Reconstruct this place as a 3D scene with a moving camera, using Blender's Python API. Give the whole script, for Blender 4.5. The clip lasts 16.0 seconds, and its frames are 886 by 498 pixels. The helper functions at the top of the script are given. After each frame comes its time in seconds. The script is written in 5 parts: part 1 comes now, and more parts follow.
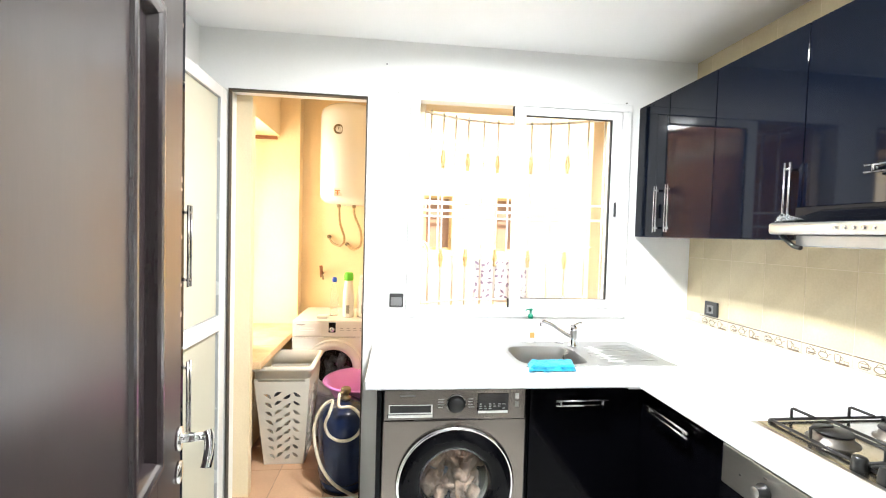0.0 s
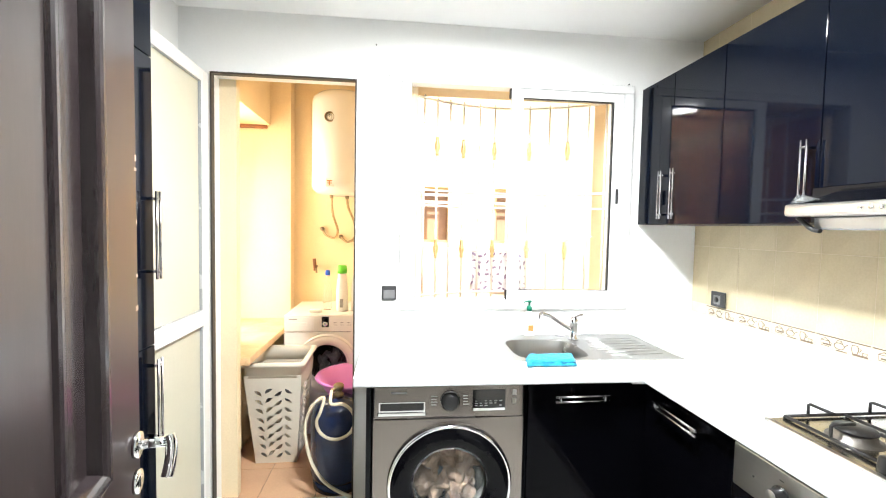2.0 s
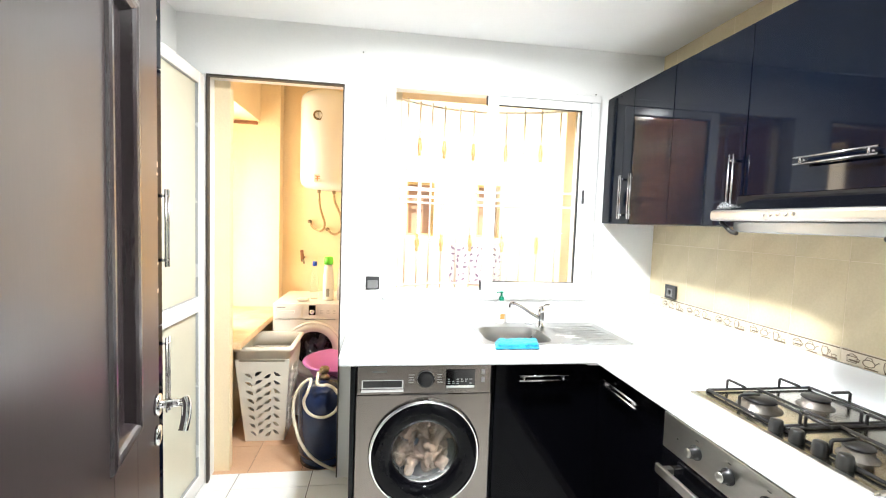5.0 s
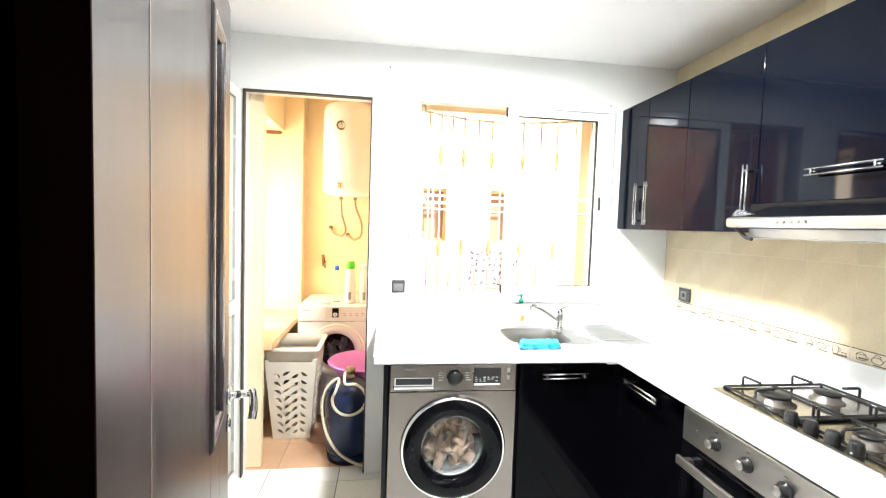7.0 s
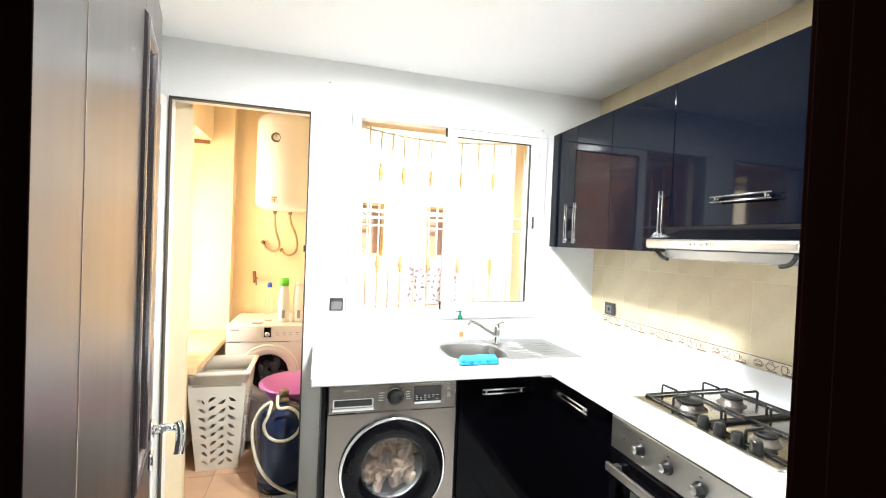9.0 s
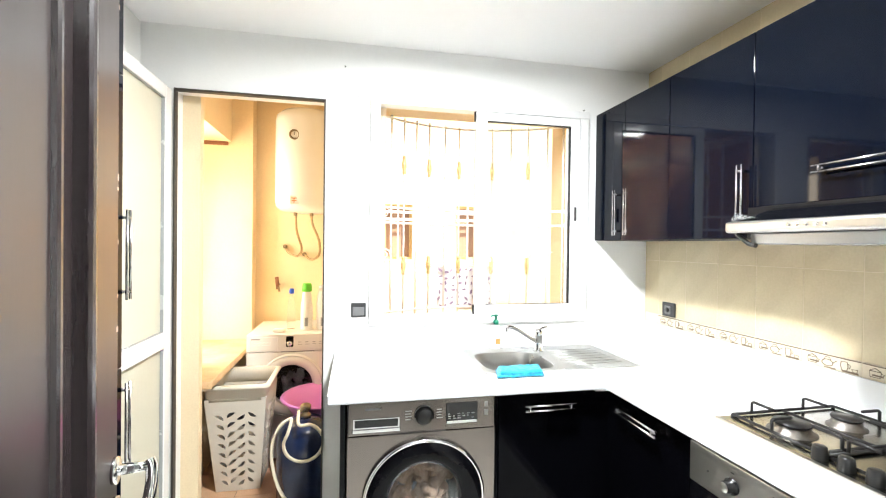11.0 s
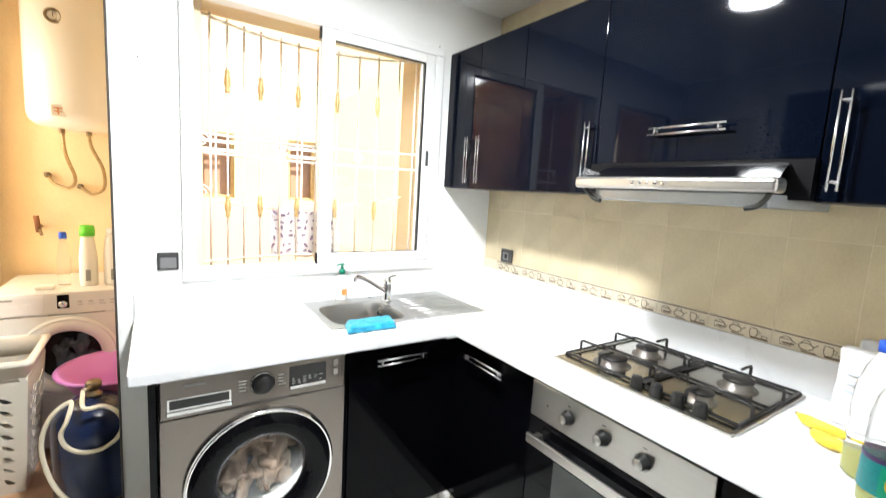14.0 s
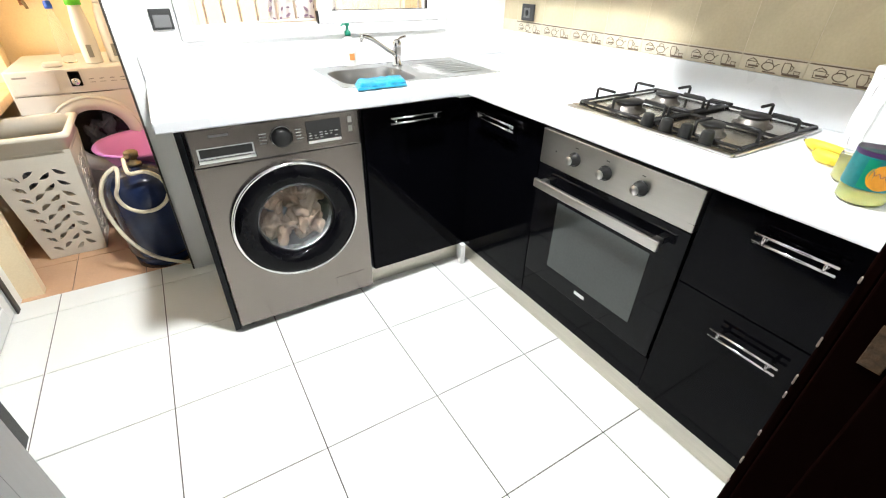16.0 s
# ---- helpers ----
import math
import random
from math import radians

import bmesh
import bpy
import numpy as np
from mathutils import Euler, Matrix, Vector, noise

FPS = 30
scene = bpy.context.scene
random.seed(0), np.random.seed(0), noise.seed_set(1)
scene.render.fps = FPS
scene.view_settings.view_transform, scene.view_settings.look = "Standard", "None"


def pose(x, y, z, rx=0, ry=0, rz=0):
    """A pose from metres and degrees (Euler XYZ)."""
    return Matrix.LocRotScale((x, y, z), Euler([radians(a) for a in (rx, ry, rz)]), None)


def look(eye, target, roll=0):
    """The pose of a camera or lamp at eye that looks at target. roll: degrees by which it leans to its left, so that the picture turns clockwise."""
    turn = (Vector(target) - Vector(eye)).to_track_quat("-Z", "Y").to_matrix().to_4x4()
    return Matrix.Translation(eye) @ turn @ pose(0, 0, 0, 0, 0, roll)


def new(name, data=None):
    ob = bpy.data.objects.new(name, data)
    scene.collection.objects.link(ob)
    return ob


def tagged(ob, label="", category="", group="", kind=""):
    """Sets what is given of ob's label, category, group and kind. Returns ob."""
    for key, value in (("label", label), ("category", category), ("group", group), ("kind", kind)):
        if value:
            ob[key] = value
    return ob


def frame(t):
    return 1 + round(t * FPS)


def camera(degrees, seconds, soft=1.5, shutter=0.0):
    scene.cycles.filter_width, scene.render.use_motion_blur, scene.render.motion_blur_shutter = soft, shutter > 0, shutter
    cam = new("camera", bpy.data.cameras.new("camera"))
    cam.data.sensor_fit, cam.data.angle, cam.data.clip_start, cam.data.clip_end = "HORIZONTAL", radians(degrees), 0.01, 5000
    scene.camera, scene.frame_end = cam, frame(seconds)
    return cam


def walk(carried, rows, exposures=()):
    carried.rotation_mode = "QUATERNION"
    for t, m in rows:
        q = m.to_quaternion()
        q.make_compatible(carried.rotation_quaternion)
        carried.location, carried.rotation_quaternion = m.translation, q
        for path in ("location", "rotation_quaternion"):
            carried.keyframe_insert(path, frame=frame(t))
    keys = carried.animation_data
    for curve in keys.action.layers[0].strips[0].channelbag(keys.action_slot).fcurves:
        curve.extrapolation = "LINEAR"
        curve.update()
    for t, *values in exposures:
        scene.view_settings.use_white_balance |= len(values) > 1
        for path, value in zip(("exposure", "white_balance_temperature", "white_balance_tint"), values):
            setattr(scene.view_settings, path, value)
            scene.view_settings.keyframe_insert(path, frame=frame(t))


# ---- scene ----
cam = camera(91.0, 16.0, soft=1.1, shutter=0.4)
PATH = [
    (0, (0.072, 0.06, 1.479), (0.289, 2.047, 1.409), 1.6),
    (0.5, (0.088, 0.083, 1.476), (0.335, 2.066, 1.406), 1.6),
    (1, (0.108, 0.119, 1.474), (0.366, 2.101, 1.395), 1.4),
    (1.5, (0.115, 0.145, 1.464), (0.356, 2.129, 1.377), 1.2),
    (2, (0.119, 0.156, 1.455), (0.331, 2.143, 1.358), 1.1),
    (2.5, (0.146, 0.148, 1.469), (0.352, 2.134, 1.355), 1.1),
    (3, (0.145, 0.12, 1.468), (0.369, 2.104, 1.35), 1.5),
    (3.5, (0.113, 0.066, 1.473), (0.431, 2.037, 1.358), 2.0),
    (3.7, (0.109, 0.032, 1.497), (0.479, 1.993, 1.374), 2.0),
    (6, (0.147, -0.061, 1.457), (0.36, 1.923, 1.329), 2.0),
    (6.5, (0.08, -0.093, 1.47), (0.301, 1.891, 1.345), 1.9),
    (7, (0.009, -0.136, 1.479), (0.267, 1.844, 1.37), 1.9),
    (7.5, (0.002, -0.147, 1.484), (0.388, 1.813, 1.384), 1.9),
    (8, (0.011, -0.151, 1.487), (0.475, 1.792, 1.397), 1.9),
    (8.5, (0.002, -0.15, 1.503), (0.514, 1.782, 1.424), 2.1),
    (8.7, (-0.017, -0.153, 1.502), (0.528, 1.771, 1.444), 2.4),
    (10.8, (0.048, 0.088, 1.465), (0.477, 2.042, 1.464), 1.2),
    (11, (0.056, 0.112, 1.456), (0.458, 2.072, 1.438), 0.7),
    (11.5, (0.028, 0.185, 1.481), (0.428, 2.144, 1.454), 0.9),
    (12, (-0.036, 0.273, 1.504), (0.358, 2.233, 1.493), 0.9),
    (12.5, (-0.015, 0.322, 1.501), (0.59, 2.228, 1.488), 1.3),
    (13, (0.0, 0.33, 1.496), (0.833, 2.148, 1.481), 1.9),
    (13.5, (0.018, 0.31, 1.48), (1.054, 2.02, 1.432), 3.3),
    (14, (0.041, 0.31, 1.46), (1.143, 1.959, 1.205), 3.4),
    (14.5, (0.04, 0.299, 1.43), (1.134, 1.895, 0.922), 2.6),
    (15, (0.027, 0.272, 1.371), (1.055, 1.805, 0.602), 1.7),
    (15.5, (0.031, 0.236, 1.309), (0.954, 1.705, 0.313), 1.2),
    (16, (0.039, 0.213, 1.29), (0.923, 1.65, 0.216), 1.2),
]
walk(cam, [(t, look(eye, target, roll)) for t, eye, target, roll in PATH],
     [(0, 1.84), (2, 1.88), (3.5, 1.88), (6, 1.96), (7, 2.12), (7.5, 2.06), (8.5, 1.92), (11, 1.86), (12, 1.78), (13, 1.57), (14, 1.56), (16, 1.60)])

# ---------------------------------------------------------------- world, sun, lights
world = bpy.data.worlds.new("world")
scene.world = world
world.use_nodes = True
wn = world.node_tree.nodes
sky = wn.new("ShaderNodeTexSky")
sky.sky_type, sky.sun_disc = "NISHITA", False
sky.sun_elevation, sky.sun_rotation = radians(45), radians(127)
wn["Background"].inputs["Strength"].default_value = 0.14
world.node_tree.links.new(sky.outputs[0], wn["Background"].inputs["Color"])
SUN = bpy.data.lights.new("sun", "SUN")
SUN.energy, SUN.angle, SUN.color = 5.0, radians(0.6), (1.0, 0.95, 0.88)
new("sun", SUN).matrix_world = look((4.8, -3.6, 6.0), (0, 0, 0))
CEIL_LAMP_W, CORRIDOR_W, UTIL_W = 28, 1.0, 8.5

# ---------------------------------------------------------------- helpers
def box(bm, x0, x1, y0, y1, z0, z1, bev=0.0, seg=2):
    made = bmesh.ops.create_cube(bm, size=1, matrix=Matrix.Translation(((x0 + x1) / 2, (y0 + y1) / 2, (z0 + z1) / 2))
                                 @ Matrix.Diagonal((abs(x1 - x0), abs(y1 - y0), abs(z1 - z0), 1)))
    if bev:
        edges = {e for v in made["verts"] for e in v.link_edges}
        bmesh.ops.bevel(bm, geom=list(edges), offset=bev, segments=seg, profile=0.5, affect="EDGES")
    return bm


def B(*a, **k):
    return box(bmesh.new(), *a, **k)


AXIS = {"x": Matrix.Rotation(radians(90), 4, "Y"), "y": Matrix.Rotation(radians(-90), 4, "X"), "z": Matrix.Identity(4)}


def lathe(bm, profile, at, axis="z", n=32, close=False):
    """Turn a profile of (radius, height) round an axis."""
    m = Matrix.Translation(at) @ AXIS[axis]
    rings = []
    for r, h in profile:
        if r < 1e-5:
            rings.append([bm.verts.new(m @ Vector((0, 0, h)))])
        else:
            rings.append([bm.verts.new(m @ Vector((r * math.cos(2 * math.pi * i / n), r * math.sin(2 * math.pi * i / n), h))) for i in range(n)])
    for a, b in zip(rings, rings[1:]):
        for i in range(n):
            j = (i + 1) % n
            q = [a[i % len(a)], a[j % len(a)], b[j % len(b)], b[i % len(b)]]
            q = list(dict.fromkeys(q))
            if len(q) > 2:
                f = bm.faces.new(q)
                f.smooth = True
    bmesh.ops.recalc_face_normals(bm, faces=bm.faces)
    return bm


def L(*a, **k):
    return lathe(bmesh.new(), *a, **k)


def cyl(bm, at, r, h, axis="z", n=20, bev=0.0):
    b = min(bev, r * 0.5)
    prof = [(0, 0), (r - b, 0), (r, b), (r, h - b), (r - b, h), (0, h)] if b else [(0, 0), (r, 0), (r, h), (0, h)]
    return lathe(bm, prof, at, axis, n)


def smooth_path(pts, per=8, closed=False):
    out, n = [], len(pts)
    P = [Vector(p) for p in pts]
    for i in range(n if closed else n - 1):
        a = P[i - 1] if closed or i > 0 else P[0]
        b, c = P[i], P[(i + 1) % n]
        d = P[(i + 2) % n] if closed or i + 2 < n else P[-1]
        for k in range(per):
            t = k / per
            out.append(0.5 * ((2 * b) + (c - a) * t + (2 * a - 5 * b + 4 * c - d) * t * t + (3 * b - a - 3 * c + d) * t ** 3))
    if not closed:
        out.append(P[-1])
    return out


def tube(bm, pts, r, n=10, closed=False):
    """A round bar along points."""
    P = [Vector(p) for p in pts]
    rings, up = [], None
    for i, p in enumerate(P):
        a = P[i - 1] if (i > 0 or closed) else p
        b = P[(i + 1) % len(P)] if (i + 1 < len(P) or closed) else p
        d = (b - a).normalized()
        if up is None:
            up = d.orthogonal().normalized()
        up = (up - d * up.dot(d)).normalized()
        side = d.cross(up)
        rings.append([bm.verts.new(p + r * (math.cos(2 * math.pi * k / n) * up + math.sin(2 * math.pi * k / n) * side)) for k in range(n)])
    pairs = list(zip(rings, rings[1:])) + ([(rings[-1], rings[0])] if closed else [])
    for a, b in pairs:
        for k in range(n):
            f = bm.faces.new([a[k], a[(k + 1) % n], b[(k + 1) % n], b[k]])
            f.smooth = True
    if not closed:
        bm.faces.new(rings[0][::-1])
        bm.faces.new(rings[-1])
    bmesh.ops.recalc_face_normals(bm, faces=bm.faces)
    return bm


def T(*a, **k):
    return tube(bmesh.new(), *a, **k)


def plate_hole(bm, x0, x1, z0, z1, cx, cz, r, y, n=48):
    """An upright plate across y with a round hole."""
    angs = sorted([2 * math.pi * i / n for i in range(n)] + [math.atan2(z - cz, x - cx) % (2 * math.pi) for x in (x0, x1) for z in (z0, z1)])
    inner, outer = [], []
    for a in angs:
        c, s = math.cos(a), math.sin(a)
        k = min([(x1 - cx) / c if c > 1e-9 else 9, (x0 - cx) / c if c < -1e-9 else 9, (z1 - cz) / s if s > 1e-9 else 9, (z0 - cz) / s if s < -1e-9 else 9])
        inner.append(bm.verts.new((cx + r * c, y, cz + r * s)))
        outer.append(bm.verts.new((cx + k * c, y, cz + k * s)))
    m = len(angs)
    for i in range(m):
        j = (i + 1) % m
        bm.faces.new([inner[i], inner[j], outer[j], outer[i]])
    return bm


def mesh_ob(name, bm, mat, smooth=False):
    c = Vector((0, 0, 0))
    if bm.verts:
        lo = Vector([min(v.co[i] for v in bm.verts) for i in range(3)])
        hi = Vector([max(v.co[i] for v in bm.verts) for i in range(3)])
        c = Vector(((lo.x + hi.x) / 2, (lo.y + hi.y) / 2, lo.z))
    for v in bm.verts:
        v.co -= c
    me = bpy.data.meshes.new(name)
    if smooth:
        for f in bm.faces:
            f.smooth = True
    bm.to_mesh(me)
    bm.free()
    me.materials.append(mat)
    ob = new(name, me)
    ob.location = c
    return ob


def part(name, bm, mat, parent, label="", smooth=False):
    ob = mesh_ob(name, bm, mat, smooth)
    ob.parent = parent
    off = parent.location.copy()
    if parent.parent:
        off += parent.parent.location
    ob.location -= off
    if label:
        ob["label"] = label
    return ob


def thing(name, at, label, category, group="", kind=""):
    ob = new(name)
    ob.empty_display_size = 0.1
    ob.location = at
    return tagged(ob, label, category, group, kind)


def solo(name, bm, mat, label, category, group="", kind="", smooth=False):
    return tagged(mesh_ob(name, bm, mat, smooth), label, category, group, kind)


def struct(name, bm, mat, label="", category=""):
    return tagged(mesh_ob(name, bm, mat), label, category, "", "structure")


def bevelled(ob, w=0.003, seg=2):
    m = ob.modifiers.new("bevel", "BEVEL")
    m.width, m.segments, m.limit_method = w, seg, "ANGLE"
    return ob


# ---------------------------------------------------------------- materials
def material(name, col, rough=0.5, metal=0.0, coat=0.0, vary=0.06, scale=6.0, grain=120.0, bump=0.02, bump_scale=80.0, stretch=(1, 1, 1), rough_vary=0.08,
             trans=0.0, spec=0.5, random=0.0, sheen=0.0, col2=None, ior=1.45, emit=0.0, coat_rough=0.04):
    m = bpy.data.materials.new(name)
    m.use_nodes = True
    nt = m.node_tree
    N, K = nt.nodes, nt.links
    p = N["Principled BSDF"]
    co = N.new("ShaderNodeTexCoord")
    mp = N.new("ShaderNodeMapping")
    mp.inputs["Scale"].default_value = stretch
    K.new(co.outputs["Object"], mp.inputs[0])
    big = N.new("ShaderNodeTexNoise")
    big.inputs["Scale"].default_value, big.inputs["Detail"].default_value = scale, 4
    fine = N.new("ShaderNodeTexNoise")
    fine.inputs["Scale"].default_value, fine.inputs["Detail"].default_value = grain, 3
    K.new(mp.outputs[0], big.inputs[0])
    K.new(mp.outputs[0], fine.inputs[0])
    add = N.new("ShaderNodeMath")
    add.operation = "MULTIPLY_ADD"
    K.new(fine.outputs[0], add.inputs[0])
    add.inputs[1].default_value = 0.5
    K.new(big.outputs[0], add.inputs[2])
    rng = N.new("ShaderNodeMapRange")
    rng.inputs[1].default_value, rng.inputs[2].default_value = 0.45, 1.05
    K.new(add.outputs[0], rng.inputs[0])
    mix = N.new("ShaderNodeMix")
    mix.data_type = "RGBA"
    c1 = [max(0, c * (1 - vary)) for c in col[:3]]
    c2 = [min(1, c * (1 + vary)) for c in (col2 or col)[:3]]
    mix.inputs[6].default_value, mix.inputs[7].default_value = (*c1, 1), (*c2, 1)
    K.new(rng.outputs[0], mix.inputs[0])
    out = mix.outputs[2]
    if random:
        oi = N.new("ShaderNodeObjectInfo")
        hs = N.new("ShaderNodeHueSaturation")
        rr = N.new("ShaderNodeMapRange")
        rr.inputs[3].default_value, rr.inputs[4].default_value = 1 - random, 1 + random
        K.new(oi.outputs["Random"], rr.inputs[0])
        K.new(rr.outputs[0], hs.inputs["Value"])
        K.new(out, hs.inputs["Color"])
        out = hs.outputs[0]
    K.new(out, p.inputs["Base Color"])
    rm = N.new("ShaderNodeMapRange")
    rm.inputs[3].default_value, rm.inputs[4].default_value = max(0.01, rough - rough_vary), min(1, rough + rough_vary)
    K.new(big.outputs[0], rm.inputs[0])
    K.new(rm.outputs[0], p.inputs["Roughness"])
    p.inputs["Metallic"].default_value = metal
    p.inputs["Coat Weight"].default_value = coat
    p.inputs["Coat Roughness"].default_value = coat_rough
    p.inputs["Transmission Weight"].default_value = trans
    p.inputs["Specular IOR Level"].default_value = spec
    p.inputs["Sheen Weight"].default_value = sheen
    p.inputs["IOR"].default_value = ior
    if emit:
        p.inputs["Emission Color"].default_value = (*col[:3], 1)
        p.inputs["Emission Strength"].default_value = emit
    if bump:
        bn = N.new("ShaderNodeTexNoise")
        bn.inputs["Scale"].default_value, bn.inputs["Detail"].default_value = bump_scale, 4
        K.new(mp.outputs[0], bn.inputs[0])
        bp = N.new("ShaderNodeBump")
        bp.inputs["Strength"].default_value, bp.inputs["Distance"].default_value = bump, 0.01
        K.new(bn.outputs[0], bp.inputs["Height"])
        K.new(bp.outputs[0], p.inputs["Normal"])
    return m


M_WALL = material("white_wall_paint", (0.84, 0.84, 0.825), 0.42, vary=0.03, scale=2.5, bump=0.03, bump_scale=90)
M_CEIL = material("ceiling_paint", (0.92, 0.915, 0.905), 0.75, vary=0.02, scale=1.5, bump=0.05, bump_scale=60)
M_CREAM = material("cream_plaster", (0.80, 0.63, 0.41), 0.75, vary=0.07, scale=2.2, bump=0.15, bump_scale=40, col2=(0.84, 0.70, 0.47))
M_FACADE = material("cream_facade_plaster", (0.63, 0.51, 0.31), 0.85, vary=0.06, scale=0.8, bump=0.2, bump_scale=25)
M_FLOOR = material("white_floor_tile", (0.80, 0.80, 0.77), 0.16, vary=0.025, scale=3, bump=0.01, bump_scale=14, random=0.02, spec=0.5)
M_GROUT = material("grey_floor_grout", (0.10, 0.09, 0.08), 0.85, vary=0.25, scale=5, bump=0.2)
M_TERRA = material("salmon_floor_tile", (0.58, 0.36, 0.22), 0.35, vary=0.10, scale=4, bump=0.05, random=0.04)
M_TILE = material("beige_wall_tile", (0.60, 0.50, 0.325), 0.20, vary=0.05, scale=7, bump=0.008, bump_scale=12, random=0.03, col2=(0.66, 0.565, 0.375))
M_TGROUT = material("pale_tile_grout", (0.70, 0.60, 0.42), 0.85, vary=0.10)
M_BORDER = material("cream_border_tile", (0.68, 0.60, 0.46), 0.3, vary=0.10, scale=20, bump=0.05, random=0.03)
M_BMOTIF = material("brown_border_motif", (0.17, 0.12, 0.075), 0.4, vary=0.25, scale=40)
M_COUNTER = material("white_laminate_worktop", (0.78, 0.79, 0.80), 0.28, vary=0.015, scale=3, bump=0.008, bump_scale=200)
M_BLACK = material("black_lacquer_front", (0.0015, 0.0028, 0.0070), 0.05, spec=0.18, vary=0.2, scale=1.5, bump=0.004, bump_scale=3, rough_vary=0.03)
# M_BLACK again, darker and duller: shade put into the base fronts' colour
M_BLACK_SHADED = material("black_lacquer_front_shaded", (0.0012, 0.0012, 0.002), 0.08, spec=0.09, vary=0.2, scale=1.5, bump=0.004, bump_scale=3, rough_vary=0.03)
M_BLACKM = material("black_cabinet_board", (0.006, 0.006, 0.007), 0.35, spec=0.2, vary=0.2, bump=0.02)
M_KICK = material("aluminium_plinth", (0.62, 0.58, 0.50), 0.35, metal=0.6, vary=0.10, stretch=(1, 1, 12), bump=0.02)
M_STEEL = material("brushed_steel", (0.50, 0.485, 0.46), 0.30, metal=1.0, vary=0.05, scale=2, grain=50, stretch=(1, 0.3, 30), bump=0.003, bump_scale=60)
M_SINK = material("sink_steel", (0.42, 0.415, 0.40), 0.30, metal=1.0, vary=0.03, scale=9, bump=0.003, bump_scale=60)
M_TRIM = material("dark_bronze_gasket", (0.05, 0.042, 0.036), 0.5, vary=0.15)
M_HOB = material("hob_steel", (0.46, 0.44, 0.40), 0.2, metal=1.0, vary=0.12, scale=12, bump=0.02, bump_scale=40)
M_CHROME = material("chrome", (0.78, 0.78, 0.78), 0.08, metal=1.0, vary=0.03, bump=0.0, rough_vary=0.03)
M_HANDLE = material("brushed_handle_steel", (0.46, 0.455, 0.45), 0.22, metal=1.0, vary=0.05, bump=0.0, rough_vary=0.04)
M_WASHER = material("silver_washer_paint", (0.225, 0.198, 0.178), 0.24, metal=0.9, vary=0.05, scale=2, grain=60, stretch=(0.4, 1, 14), bump=0.004, bump_scale=60)
M_DOORGLASS = material("black_door_glass", (0.003, 0.003, 0.004), 0.05, spec=0.14, vary=0.1, bump=0.0, rough_vary=0.02)
M_OVENGLASS = material("grey_oven_glass", (0.045, 0.05, 0.048), 0.06, spec=0.5, vary=0.15, scale=3, bump=0.0, rough_vary=0.03)
M_WOOD = material("dark_wenge_veneer", (0.021, 0.0145, 0.015), 0.30, coat=0.42, coat_rough=0.25, spec=0.30, vary=0.08, scale=3, grain=40, stretch=(10, 10, 0.8), rough_vary=0.03, bump=0.003, bump_scale=40, col2=(0.029, 0.0205, 0.021))
# the frame's dark wood, taken near black without sheen to carry the jamb's shade
M_FRAME_SHADED = material("shade_darkened_frame_wood", (0.0055, 0.0019, 0.0015), 0.50, spec=0.0, vary=0.2, scale=3, grain=40, stretch=(10, 10, 0.8), bump=0.006, bump_scale=40)
M_WOODG = material("polished_wenge_panel", (0.020, 0.014, 0.015), 0.22, coat=0.6, coat_rough=0.12, vary=0.1, scale=3, grain=40, stretch=(10, 10, 0.8), rough_vary=0.02, bump=0.0, col2=(0.027, 0.020, 0.021))
M_WORN = material("worn_brown_wood", (0.10, 0.055, 0.025), 0.6, vary=0.5, scale=60, bump=0.3, bump_scale=120)
M_CHIP = material("bare_chipped_wood", (0.45, 0.36, 0.30), 0.8)
M_ALU = material("white_lacquered_aluminium", (0.80, 0.80, 0.79), 0.13, vary=0.02, bump=0.003, rough_vary=0.03)
M_GASKET = material("black_rubber_gasket", (0.012, 0.012, 0.012), 0.6, vary=0.2)
M_GLASS = material("window_glass", (0.97, 0.98, 0.97), 0.02, trans=1.0, vary=0.01, bump=0.0, rough_vary=0.01, ior=1.45)
M_FROST = material("cream_frosted_glass", (0.60, 0.59, 0.48), 0.22, vary=0.04, scale=2, bump=0.05, bump_scale=15, spec=0.5)
M_WHITEP = material("white_plastic", (0.78, 0.77, 0.74), 0.35, vary=0.03, bump=0.01)
M_ENAMEL = material("white_enamel", (0.80, 0.79, 0.76), 0.22, vary=0.02, bump=0.005)
M_BASKET = material("ivory_plastic", (0.70, 0.66, 0.57), 0.42, vary=0.05, bump=0.03, bump_scale=150)
M_PINK = material("pink_plastic", (0.76, 0.30, 0.72), 0.35, vary=0.05, bump=0.01)
M_GAS = material("dark_blue_painted_steel", (0.010, 0.018, 0.055), 0.20, vary=0.3, scale=9, bump=0.04, bump_scale=30)
M_HOSE = material("cream_rubber_hose", (0.66, 0.58, 0.44), 0.5, vary=0.08, bump=0.03)
M_BRASS = material("tarnished_brass", (0.24, 0.19, 0.12), 0.35, metal=0.9, vary=0.25, scale=30)
M_GOLD = material("gold_painted_iron", (0.66, 0.49, 0.22), 0.4, metal=0.3, vary=0.15, scale=30)
M_IRONW = material("white_painted_iron", (0.92, 0.90, 0.84), 0.45, vary=0.06)
M_SWITCH = material("graphite_plastic", (0.045, 0.045, 0.045), 0.35, vary=0.1)
M_SWITCH2 = material("grey_rocker", (0.17, 0.17, 0.17), 0.3, vary=0.06)
M_TOWEL = material("turquoise_microfibre", (0.004, 0.27, 0.44), 0.9, vary=0.25, scale=20, bump=0.5, bump_scale=350, sheen=0.3)
